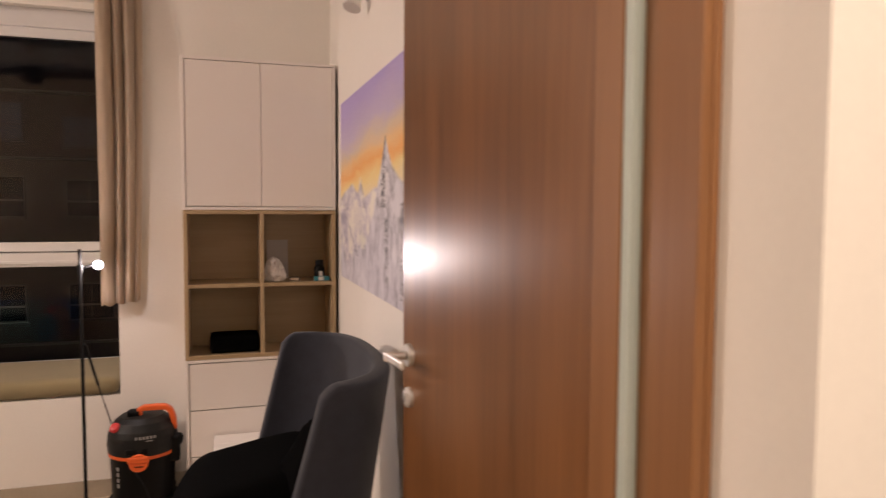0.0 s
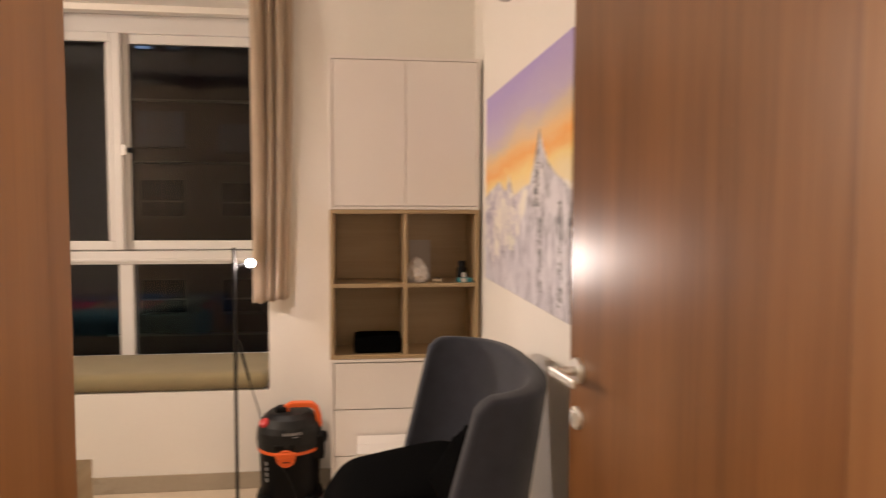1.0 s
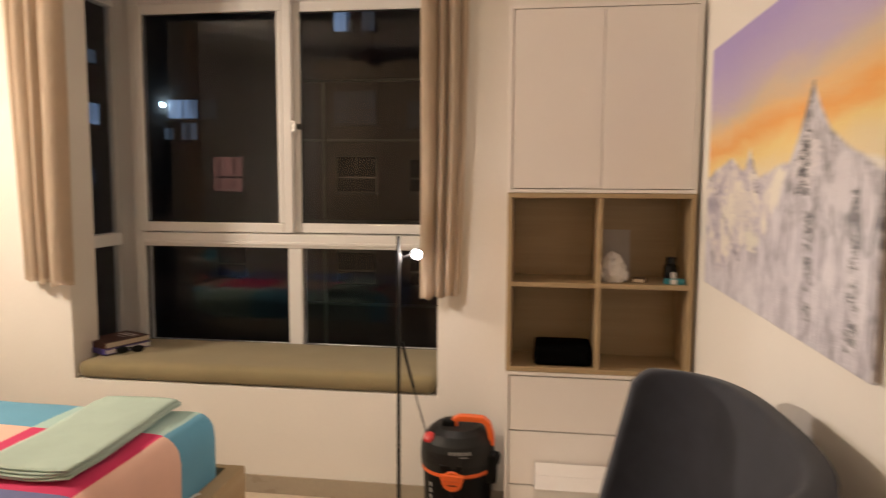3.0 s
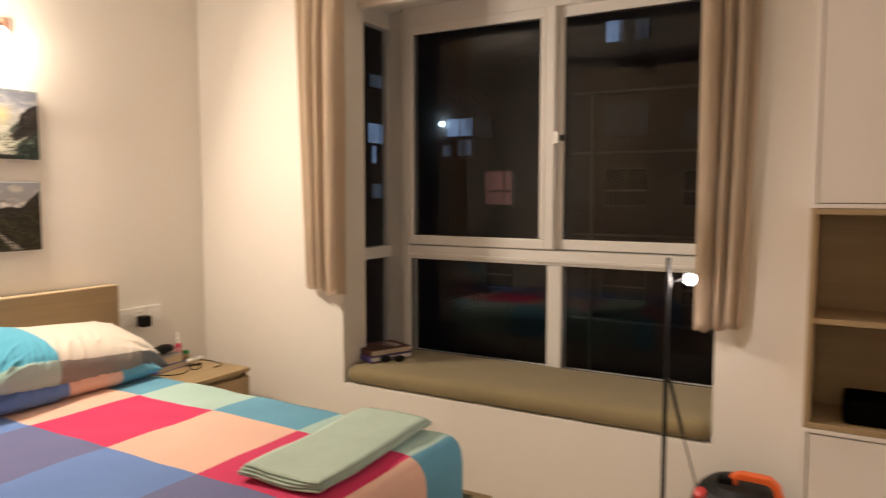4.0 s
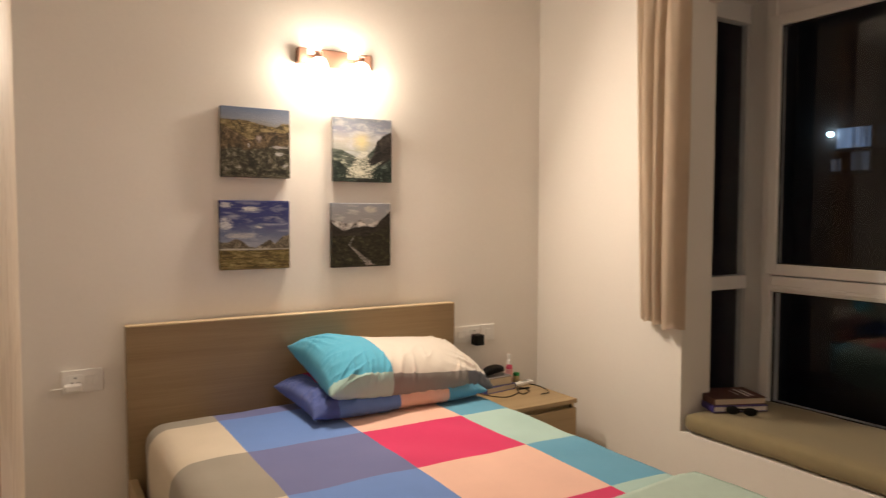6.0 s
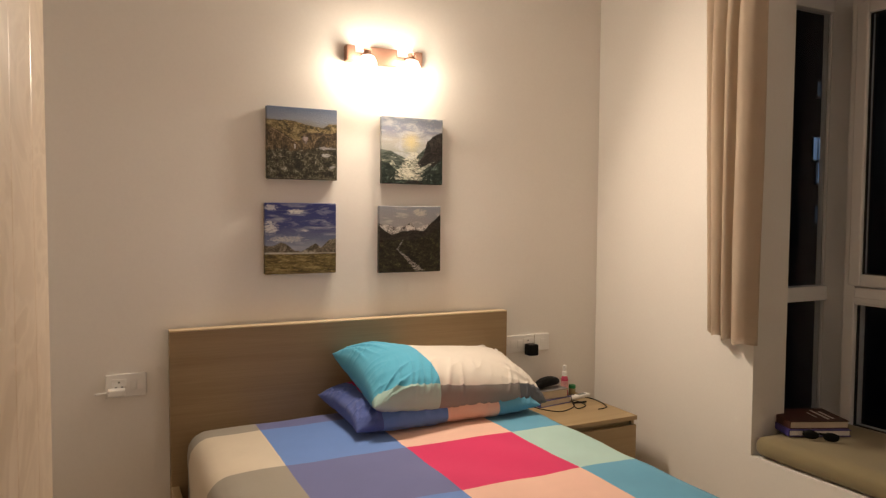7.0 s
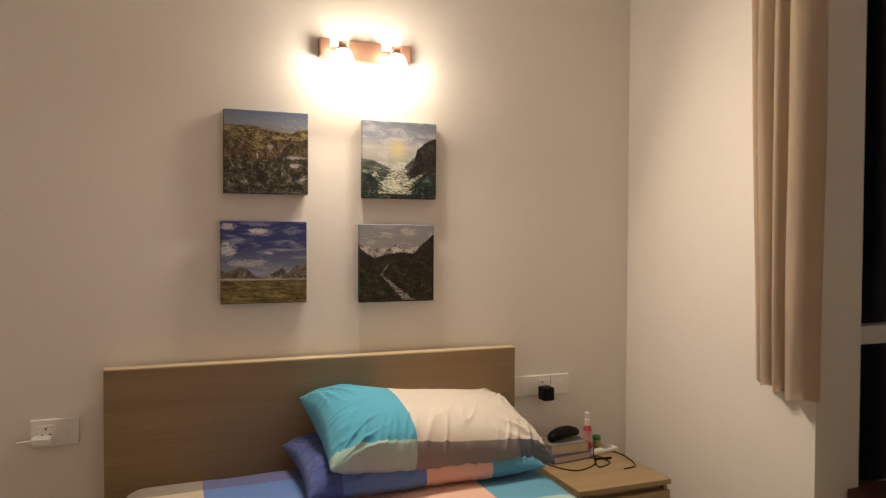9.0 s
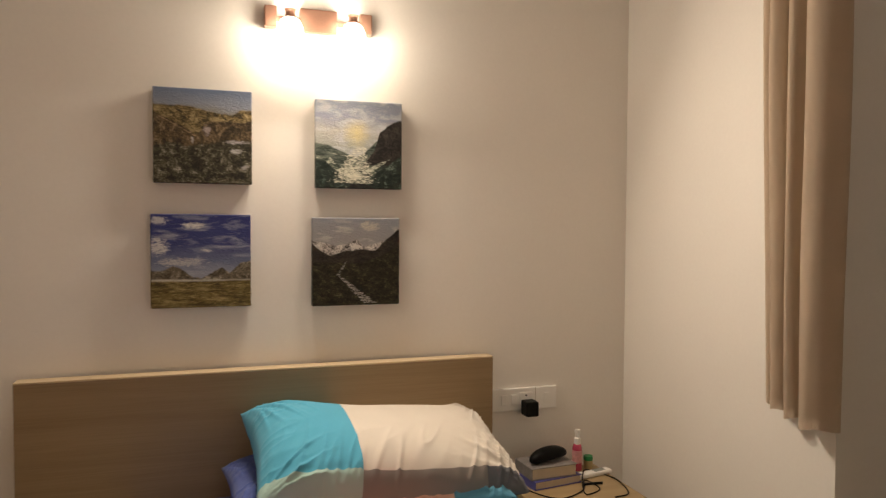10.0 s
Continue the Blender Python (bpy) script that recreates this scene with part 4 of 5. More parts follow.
M_P3 = landscape("oil_plain", [(0.35, (0.26, 0.28, 0.34)), (0.50, (0.13, 0.15, 0.24)), (0.68, (0.045, 0.055, 0.17)), (1.0, (0.028, 0.036, 0.15))],
                 [{"ridge": ((0.0, 0.42), (0.10, 0.40), (0.22, 0.46), (0.33, 0.40), (0.42, 0.33), (0.50, 0.32), (0.60, 0.38), (0.70, 0.44), (0.78, 0.38), (0.90, 0.49), (1.0, 0.51)), "rough": (0.05, 12),
                   "tones": [(0.38, (0.050, 0.042, 0.028)), (0.54, (0.15, 0.125, 0.085)), (0.66, (0.36, 0.32, 0.25))], "strokes": (8, 9)},
                  {"ridge": ((0.0, 0.315), (1.0, 0.305)), "rough": (0.012, 8), "tones": [(0.3, (0.30, 0.27, 0.20)), (0.7, (0.58, 0.56, 0.50))], "strokes": (14, 20)},
                  {"ridge": ((0.0, 0.295), (0.5, 0.290), (1.0, 0.295)), "rough": (0.02, 8), "tones": [(0.38, (0.060, 0.044, 0.016)), (0.52, (0.16, 0.12, 0.040)), (0.66, (0.32, 0.26, 0.11))], "strokes": (4, 18)}],
                 clouds=(3.2, 13, 0.50, 0.80, (0.40, 0.41, 0.46)), relief=0.9,
                 patches=((0.06, 0.66, 0.13, 0.10, (0.52, 0.51, 0.52)), (0.30, 0.49, 0.26, 0.05, (0.42, 0.41, 0.42)), (0.42, 0.88, 0.12, 0.035, (0.60, 0.58, 0.56)), (0.08, 0.93, 0.10, 0.05, (0.44, 0.43, 0.46)), (0.55, 0.61, 0.06, 0.02, (0.66, 0.64, 0.62))))
M_P4 = landscape("oil_moor", [(0.6, (0.30, 0.28, 0.27)), (0.8, (0.27, 0.265, 0.27)), (1.0, (0.25, 0.26, 0.29))],
                 [{"ridge": ((0.0, 0.75), (0.15, 0.72), (0.25, 0.68), (0.40, 0.71), (0.50, 0.77), (0.58, 0.68), (0.75, 0.72), (0.86, 0.76), (1.0, 0.72)), "rough": (0.06, 16),
                   "tones": [(0.40, (0.07, 0.06, 0.055)), (0.50, (0.34, 0.31, 0.29)), (0.60, (0.62, 0.58, 0.54))], "strokes": (12, 12)},
                  {"ridge": ((0.0, 0.71), (0.10, 0.63), (0.20, 0.58), (0.40, 0.635), (0.60, 0.645), (0.72, 0.635), (0.85, 0.76), (1.0, 0.89)), "rough": (0.03, 12),
                   "tones": [(0.42, (0.012, 0.010, 0.008)), (0.66, (0.050, 0.040, 0.028))], "strokes": (6, 12)},
                  {"ridge": ((0.0, 0.50), (0.30, 0.50), (0.55, 0.49), (0.80, 0.58), (1.0, 0.70)), "rough": (0.05, 8),
                   "tones": [(0.40, (0.009, 0.008, 0.005)), (0.56, (0.030, 0.027, 0.013)), (0.68, (0.085, 0.072, 0.034)), (0.76, (0.20, 0.17, 0.11))], "strokes": (9, 13)}],
                 clouds=(4, 13, 0.54, 0.70, (0.42, 0.40, 0.38)), relief=1.0,
                 trails=((0.38, 0.50, 0.29, 0.35, 0.015, 0.03, (0.36, 0.33, 0.30)), (0.29, 0.35, 0.66, 0.02, 0.022, 0.085, (0.44, 0.40, 0.36))),
                 patches=((0.64, 0.90, 0.12, 0.06, (0.46, 0.42, 0.37)),))
canvas("painting", (PX[0], -1.460, 1.602), (PX[1], -1.160, 1.902), M_P1, "small square oil painting of a brown rocky valley", "paintings over the bed")
canvas("painting", (PX[0], -0.955, 1.596), (PX[1], -0.656, 1.894), M_P2, "small square oil painting of a stormy mountain pass", "paintings over the bed")
canvas("painting", (PX[0], -1.470, 1.204), (PX[1], -1.165, 1.503), M_P3, "small square oil painting of a plain under blue sky", "paintings over the bed")
canvas("painting", (PX[0], -0.966, 1.196), (PX[1], -0.664, 1.496), M_P4, "small square oil painting of a dark moor with path", "paintings over the bed")
M_PBIG = landscape("oil_snow_peak", [(0.42, (0.84, 0.72, 0.46)), (0.49, (0.88, 0.68, 0.28)), (0.555, (0.88, 0.43, 0.12)), (0.61, (0.84, 0.54, 0.24)), (0.67, (0.66, 0.54, 0.42)), (0.75, (0.52, 0.44, 0.62)), (0.92, (0.42, 0.34, 0.68))],
                   [{"ridge": ((0.0, 0.46), (0.10, 0.50), (0.24, 0.535), (0.32, 0.49), (0.355, 0.49), (0.384, 0.565), (0.415, 0.49), (0.46, 0.46), (0.58, 0.50), (0.85, 0.52), (1.0, 0.50)), "rough": (0.025, 14),
                     "tones": [(0.40, (0.36, 0.34, 0.44)), (0.50, (0.64, 0.60, 0.66)), (0.60, (0.86, 0.82, 0.74))], "strokes": (5, 4)},
                    {"ridge": ((0.0, 0.02), (0.50, 0.04), (0.56, 0.30), (0.60, 0.43), (0.67, 0.56), (0.70, 0.63), (0.735, 0.715), (0.77, 0.65), (0.82, 0.58), (0.89, 0.53), (0.95, 0.50), (1.0, 0.47)), "rough": (0.03, 16),
                     "tones": [(0.36, (0.18, 0.18, 0.21)), (0.46, (0.44, 0.43, 0.48)), (0.58, (0.72, 0.70, 0.76))], "strokes": (18, 6)},
                    {"ridge": ((0.0, 0.18), (0.15, 0.10), (0.30, 0.16), (0.50, 0.28), (0.62, 0.36), (0.80, 0.30), (1.0, 0.28)), "rough": (0.30, 22),
                     "tones": [(0.34, (0.30, 0.29, 0.34)), (0.46, (0.55, 0.53, 0.60)), (0.60, (0.74, 0.72, 0.78))], "strokes": (22, 4)}],
                   flip=True, relief=0.9, tilt=0.10,
                   trails=((0.02, 0.46, 0.33, 0.15, 0.020, 0.020, (0.16, 0.15, 0.20)), (0.386, 0.55, 0.45, 0.40, 0.008, 0.03, (0.20, 0.18, 0.24)), (0.735, 0.71, 0.70, 0.40, 0.01, 0.05, (0.10, 0.10, 0.12)),
                           (0.74, 0.36, 0.76, 0.06, 0.03, 0.03, (0.12, 0.12, 0.14)), (0.92, 0.42, 0.93, 0.04, 0.02, 0.03, (0.14, 0.14, 0.16))),
                   patches=((0.34, 0.34, 0.11, 0.08, (0.74, 0.70, 0.68)), (0.42, 0.24, 0.06, 0.05, (0.76, 0.74, 0.66)), (0.72, 0.50, 0.07, 0.09, (0.76, 0.73, 0.76))))
canvas("painting", (XP - 0.018, -1.432, 1.096), (XP - 0.001, -0.168, 1.888), M_PBIG, "large oil painting of a snowy peak at sunset", "paintings")


# --- wall lamp over the bed ---
M_BRONZE = surface("copper_metal", (0.36, 0.20, 0.14), 0.4, metal=0.8, vary=0.1)
M_BULB = glow("warm_bulb", (1.0, 0.84, 0.62), 40.0)
M_SHADE = glow("lit_frosted_glass", (1.0, 0.90, 0.76), 5.0)


def wall_lamp():
    root = thing("wall_lamp", (XB, -0.942, 2.152), "copper wall lamp with two lit glass shades", "wall lamp")
    part("back_plate", box((0.001, -0.062, -0.038), (0.030, 0.062, 0.038), 0.004), M_BRONZE, root)
    part("arm_bar", box((0.006, -0.160, -0.008), (0.022, 0.160, 0.008), 0.003), M_BRONZE, root)
    for y in (-0.158, 0.158):
        part("end_block", box((0.001, y - 0.020, -0.034), (0.044, y + 0.020, 0.034), 0.004), M_BRONZE, root)
    for y in LAMP_Y:
        dy = y + 0.94
        hold = part("lamp_holder", lathe([(0.0, -0.018), (0.017, -0.018), (0.019, -0.012), (0.015, -0.004), (0.015, 0.006), (0.019, 0.012), (0.0, 0.014)], 24, pose(0.085, dy, 0.0)), M_BRONZE, root)
        part("holder_arm", tube([(0.020, dy, 0.0), (0.072, dy, 0.0)], 0.007, 10, 1), M_BRONZE, hold, smooth=True)
        g = part("glass_shade", lathe([(0.018, -0.014), (0.030, -0.022), (0.040, -0.045), (0.043, -0.080), (0.041, -0.080), (0.038, -0.045), (0.028, -0.024), (0.017, -0.016)], 28, pose(0.085, dy, 0.0)), M_SHADE, root, "glowing frosted glass lamp shade", smooth=True)
        g.visible_shadow = False
        bulb = part("bulb", lathe([(0.0, -0.088), (0.012, -0.084), (0.020, -0.068), (0.018, -0.048), (0.011, -0.032), (0.010, -0.018), (0.0, -0.018)], 20, pose(0.085, dy, 0.0)), M_BULB, root, "glowing warm bulb", smooth=True)
        bulb.visible_shadow = False


wall_lamp()


def wall_fixture():
    root = thing("wall_spotlight", (XP, -0.735, 2.20), "small unlit white spotlight on the painting wall", "spotlight")
    part("mount", lathe([(0.0, 0.0), (0.030, 0.0), (0.030, 0.010), (0.026, 0.014), (0.0, 0.014)], 24, pose(0, 0, 0.03, 0, -90, 0)), M_WHITEPL, root)
    part("arm", tube([(-0.012, 0, 0.03), (-0.035, 0, 0.025), (-0.05, 0, 0.01)], 0.008, 10, 4), M_WHITEPL, root, smooth=True)
    head = part("head", lathe([(0.0, -0.03), (0.022, -0.028), (0.032, 0.02), (0.033, 0.035), (0.028, 0.035), (0.026, 0.026), (0.0, 0.022)], 24, pose(-0.055, 0, 0.0, 15, 200, 0)), M_WHITEPL, root, smooth=False)
    part("rim", lathe([(0.033, 0.030), (0.035, 0.031), (0.035, 0.036), (0.033, 0.037)], 24, pose(-0.055, 0, 0.0, 15, 200, 0)), M_STEEL, head)


wall_fixture()


# --- floor lamp ---
def floor_lamp():
    root = thing("floor_lamp", (-0.427, -0.013, 0), "slim black floor lamp with a small lit head", "floor lamp")
    part("base", lathe([(0.0, 0.0), (0.092, 0.0), (0.094, 0.004), (0.094, 0.016), (0.090, 0.020), (0.0, 0.022)], 48), M_BLACK, root)
    part("pole", lathe([(0.0, 0.02), (0.0075, 0.02), (0.0075, 1.222), (0.006, 1.226), (0.0, 1.226)], 16), M_BLACK, root)
    part("swivel", lathe([(0.0, -0.018), (0.013, -0.018), (0.013, 0.018), (0.0, 0.018)], 18, pose(0, 0, 1.14)), M_BLACK, root)
    part("arm", tube([(0.004, 0.0, 1.14), (0.035, 0.006, 1.150), (0.065, 0.016, 1.156)], 0.0055, 10, 3), M_BLACK, root, smooth=True)
    head = part("head", lathe([(0.0, 0.0), (0.010, 0.001), (0.021, 0.012), (0.024, 0.034), (0.022, 0.034), (0.018, 0.014), (0.0, 0.010)], 24, pose(0.076, 0.034, 1.155, 90, 0, -8)), M_BLACK, root)
    bulb = part("bulb", lathe([(0.0, 0.012), (0.012, 0.013), (0.017, 0.022), (0.015, 0.034), (0.008, 0.041), (0.0, 0.042)], 20, pose(0.076, 0.034, 1.155, 90, 0, -8)), glow("cool_bulb", (1.0, 0.92, 0.84), 90.0), head, "glowing white bulb", smooth=True)
    bulb.visible_shadow = False
    part("cable_sleeve", tube([(0.010, 0.010, 0.800), (0.018, 0.014, 0.770), (0.058, 0.018, 0.612)], 0.006, 10, 3), M_BLACK, root, smooth=True)
    part("power_cord", tube([(0.058, 0.018, 0.612), (0.095, 0.03, 0.47), (0.125, 0.062, 0.34), (0.150, 0.13, 0.20), (0.16, 0.20, 0.06), (0.14, 0.24, 0.006)], 0.0028, 8, 5), M_BLACK, root, smooth=True)


floor_lamp()


# --- vacuum cleaner ---
def vacuum():
    root = thing("vacuum_cleaner", (-0.197, 0.085, 0), "black and orange drum vacuum cleaner on wheels", "vacuum cleaner")
    part("drum", lathe([(0.0, 0.055), (0.128, 0.055), (0.135, 0.062), (0.142, 0.285), (0.0, 0.285)], 48), M_BLACKPL, root, smooth=False)
    part("orange_rim", lathe([(0.142, 0.268), (0.149, 0.270), (0.150, 0.284), (0.143, 0.287)], 48), M_ORANGE, root, "orange rim band")
    head = part("motor_head", lathe([(0.0, 0.286), (0.150, 0.286), (0.154, 0.315), (0.150, 0.365), (0.142, 0.392), (0.120, 0.424), (0.094, 0.444), (0.0, 0.450)], 48), M_GREYPL, root, "dark grey moulded motor head", smooth=False)
    bm = bmesh.new()
    path = [Vector(p) for p in ((-0.012, 0.430), (-0.010, 0.470), (0.010, 0.478), (0.060, 0.478), (0.104, 0.476), (0.126, 0.458), (0.138, 0.420), (0.142, 0.370))]
    rings = []
    for k, p in enumerate(path):
        way = (path[min(k + 1, len(path) - 1)] - path[max(k - 1, 0)]).normalized()
        side = Vector((-way.y, way.x)) * (0.012 if k else 0.018)
        rings.append([bm.verts.new((q.x, y, q.y)) for q, y in ((p + side, -0.040), (p + side, 0.000), (p - side, 0.000), (p - side, -0.040))])
    for a, b in zip(rings, rings[1:]):
        for k in range(4):
            bm.faces.new((a[k], a[(k + 1) % 4], b[(k + 1) % 4], b[k]))
    bm.faces.new(rings[0])
    bm.faces.new(rings[-1])
    bmesh.ops.bevel(bm, geom=bm.edges[:], offset=0.004, segments=2, affect="EDGES", profile=0.5)
    part("carry_handle", bm, M_ORANGE, root, "orange carry handle")
    part("handle_hinge", box((-0.062, -0.045, 0.424), (-0.004, 0.005, 0.474), 0.014, 3), M_BLACKPL, root)
    part("power_switch", lathe([(0.0, 0.0), (0.022, 0.0), (0.024, 0.012), (0.016, 0.020), (0.0, 0.022)], 20, pose(-0.105, -0.075, 0.405, 45, -25, 0)), M_RED, root, "red power switch")
    latch = part("clasp", box((-0.050, -0.166, 0.262), (0.042, -0.146, 0.292), 0.008, 3), M_ORANGE, root, "orange drum clasp")
    part("clasp_tongue", lathe([(0.0, -0.008), (0.040, -0.008), (0.042, 0.0), (0.038, 0.008), (0.0, 0.008)], 28, pose(-0.004, -0.154, 0.262, 90, 0, 0)), M_ORANGE, latch)
    part("clasp_slot", box((-0.020, -0.1645, 0.246), (0.014, -0.1610, 0.250)), M_BLACK, latch)
    for k in range(6):
        a = math.radians(-152 + 7 * k)
        part("vent_slot", box((-0.003, -0.002, -0.028), (0.003, 0.002, 0.028), 0.001, 1, pose(0.1495 * math.cos(a), 0.1495 * math.sin(a), 0.330, 0, 0, math.degrees(a) + 90)), M_BLACK, head)
    part("recess_panel", box((-0.055, -0.153, 0.300), (0.035, -0.140, 0.325), 0.004), M_BLACKPL, head)
    # plain marks in place of lettering
    m_mark = surface("pale_grey_print", (0.50, 0.49, 0.47), 0.5)
    def patch(r0, r1, a0, a1, z0, z1):
        bm = bmesh.new()
        pts = [math.radians(a0 + (a1 - a0) * k / 8) for k in range(9)]
        lo = [bm.verts.new((r0 * math.cos(t), r0 * math.sin(t), z0)) for t in pts]
        hi = [bm.verts.new((r1 * math.cos(t), r1 * math.sin(t), z1)) for t in pts]
        for k in range(8):
            bm.faces.new((lo[k], lo[k + 1], hi[k + 1], hi[k]))
        bmesh.ops.solidify(bm, geom=bm.faces[:], thickness=0.0008)
        return bm
    for a0 in (-97, -91, -85, -79, -73, -67):
        part("name_mark", patch(0.1510, 0.1500, a0, a0 + 4.2, 0.366, 0.379), m_mark, head)
    part("name_mark", patch(0.1525, 0.1520, -80, -68, 0.356, 0.360), m_mark, head)
    for k in range(4):
        z = 0.225 - 0.026 * k
        part("print_mark", patch(0.1392 + 0.03 * (z - 0.15), 0.1400 + 0.03 * (z - 0.15), -137, -130, z - 0.009, z + 0.009), m_mark, root)
    spout = part("hose_inlet", lathe([(0.0, 0.0), (0.028, 0.0), (0.028, 0.05), (0.022, 0.055), (0.0, 0.055)], 24, pose(0.120, -0.03, 0.325, 0, 90, -20)), M_BLACKPL, root)
    part("inlet_block", box((0.105, -0.075, 0.225), (0.165, -0.005, 0.345), 0.012, 3), M_BLACKPL, root)
    part("base_ring", lathe([(0.0, 0.030), (0.150, 0.030), (0.158, 0.040), (0.150, 0.060), (0.0, 0.060)], 40), M_BLACKPL, root)
    for k in range(4):
        a = math.radians(45 + 90 * k)
        c = part("caster", box((-0.028, -0.022, 0.022), (0.028, 0.022, 0.070), 0.012, 3, pose(0.150 * math.cos(a), 0.150 * math.sin(a), 0)), M_BLACKPL, root)
        part("wheel", lathe([(0.0, -0.010), (0.020, -0.010), (0.022, 0.0), (0.020, 0.010), (0.0, 0.010)], 20, pose(0.158 * math.cos(a), 0.158 * math.sin(a), 0.022, 90, 0, 30 * k)), M_BLACK, c)
    part("power_cord", tube([(-0.03, -0.150, 0.235), (0.01, -0.165, 0.18), (0.035, -0.168, 0.12), (0.045, -0.175, 0.06), (0.06, -0.19, 0.008), (0.10, -0.20, 0.004)], 0.0035, 8, 5), M_BLACK, root, smooth=True)


vacuum()


# --- armchair ---
def armchair():
    root = thing("armchair", (0.0, -1.320, 0), "dark grey upholstered tub armchair with a high curved back", "armchair", turn=2.5)
    bm = bmesh.new()
    nu, nv = 144, 22
    grid = []
    for j in range(nv + 1):
        v = j / nv
        line = []
        for i in range(nu + 1):
            s = 2 * i / nu - 1
            th = s * math.pi / 2
            sn, cs = math.sin(th), math.cos(th)
            rim = 0.985 - 0.010 * sn * sn
            k = max(0.0, (abs(s) - 0.93) / 0.07)
            rim -= 0.036 * (1 - math.sqrt(max(0.0, 1 - k * k)))
            z = 0.17 + v * (rim - 0.17)
            f = (z - 0.17) / 0.80
            xb, xf, w = 0.500 + 0.100 * f, 0.187 + 0.205 * f, 0.318 + 0.062 * f
            y = w * math.copysign(abs(sn) ** 0.72, sn)
            x = xf + (xb - xf) * cs ** 0.72
            line.append(bm.verts.new((x, y, z)))
        grid.append(line)
    for a, b in zip(grid, grid[1:]):
        for i in range(nu):
            bm.faces.new((a[i], a[i + 1], b[i + 1], b[i]))
    bmesh.ops.recalc_face_normals(bm, faces=bm.faces)
    shell = part("back_shell", bm, M_FELT, root, "charcoal upholstered wrap-round back", smooth=True)
    mod = shell.modifiers.new("thick", "SOLIDIFY")
    mod.thickness, mod.offset = 0.052, 0.0
    mod = shell.modifiers.new("round", "BEVEL")
    mod.width, mod.segments, mod.limit_method, mod.angle_limit = 0.020, 3, "ANGLE", radians(50)
    part("seat_base", soft_block((0.09, -0.33, 0.16), (0.50, 0.33, 0.42), 0.06, (14, 18, 8), 0.0, 0.0), M_FELT, root, smooth=True)
    bm = soft_block((0.018, -0.285, 0.34), (0.510, 0.285, 0.640), 0.125, (22, 20, 10), 0.022, 0.006)
    for v in bm.verts:
        v.co.z += 0.16 * (v.co.x - 0.20) if v.co.z > 0.47 else 0.0
    part("seat_cushion", bm, M_BLACKCLOTH, root, "thick black seat cushion", smooth=True)
    for x, y in ((0.14, -0.25), (0.14, 0.25), (0.44, -0.24), (0.44, 0.24)):
        part("leg", lathe([(0.0, 0.0), (0.014, 0.0), (0.022, 0.17), (0.0, 0.17)], 16, pose(x, y, 0)), M_BLACK, root)


armchair()
bm = pillow_mesh(0.26, 0.26, 0.16, 5.5, 0.045, 48)
ob = part("throw_pillow", bm, M_BLACKCLOTH, smooth=True)
ob.matrix_world = pose(0.430, -1.485, 0.690, 0, -55, 10)
tagged(ob, "small crumpled black pillow in the armchair", "pillow")


# --- white carton by the drawers ---
def carton():
    root = thing("carton", (0.122, -0.255, 0), "plain white carton on the floor before the drawers", "box")
    part("body", box((0, 0, 0), (0.36, 0.24, 0.336), 0.003), M_PAPER, root)
    part("lid_flap", box((0.001, -0.002, 0.337), (0.359, 0.119, 0.340), 0.001), M_PAPER, root)
    part("lid_flap", box((0.001, 0.121, 0.337), (0.359, 0.241, 0.340), 0.001), M_PAPER, root)


carton()

# --- in the open shelf ---
SH1, SH2 = 0.70 + 0.3582 - 0.005, 0.718
bm = soft_block((0.108, 0.030, SH2 + 0.0005), (0.335, 0.215, SH2 + 0.078), 0.012, (8, 8, 3), 0.002, 0.002)
tagged(part("storage_case", bm, M_BLACKCLOTH, smooth=True), "low black fabric storage case on the lower shelf", "case")


def crumpled_bag():
    bm = bmesh.new()
    bmesh.ops.create_icosphere(bm, subdivisions=4, radius=1)
    for v in bm.verts:
        c = v.co.copy()
        n = noise.noise(c * 2.2 + Vector((3, 1, 2))) * 0.30 + abs(noise.noise(c * 5.0)) * 0.22
        z = max(-0.75, c.z)
        lean = 0.35 * (z + 0.75)
        v.co = (0.040 * (c.x * (1 + n) * (1.25 - 0.55 * z)) - 0.010 * lean, 0.040 * c.y * (1 + n) * (1.2 - 0.4 * z), 0.066 * (z + 0.75) * (1 + 0.3 * n))
    ob = part("plastic_bag", bm, M_PAPER)
    ob.matrix_world = pose(0.413, 0.085, SH1 + 0.0005)
    tagged(ob, "crumpled white plastic bag on the upper shelf", "bag")


crumpled_bag()
ob = part("paper_card", box((0, 0, 0), (0.105, 0.002, 0.195), 0.0005), surface("pale_card", (0.46, 0.42, 0.38), 0.7, vary=0.08))
ob.matrix_world = pose(0.385, 0.222, SH1 + 0.0005, -8, 0, 0)
tagged(ob, "pale printed card leaning at the back of the shelf", "card")


def trinket_box():
    root = thing("small_box", (0.480, 0.055, SH1), "small dark box with a pale lid panel", "box", turn=-15)
    part("body", box((0, 0, 0.0005), (0.052, 0.030, 0.020), 0.002), surface("brown_card", (0.12, 0.08, 0.05), 0.6), root)
    part("label", box((0.006, -0.0008, 0.004), (0.044, 0.0, 0.016)), M_PAGES, root)


trinket_box()


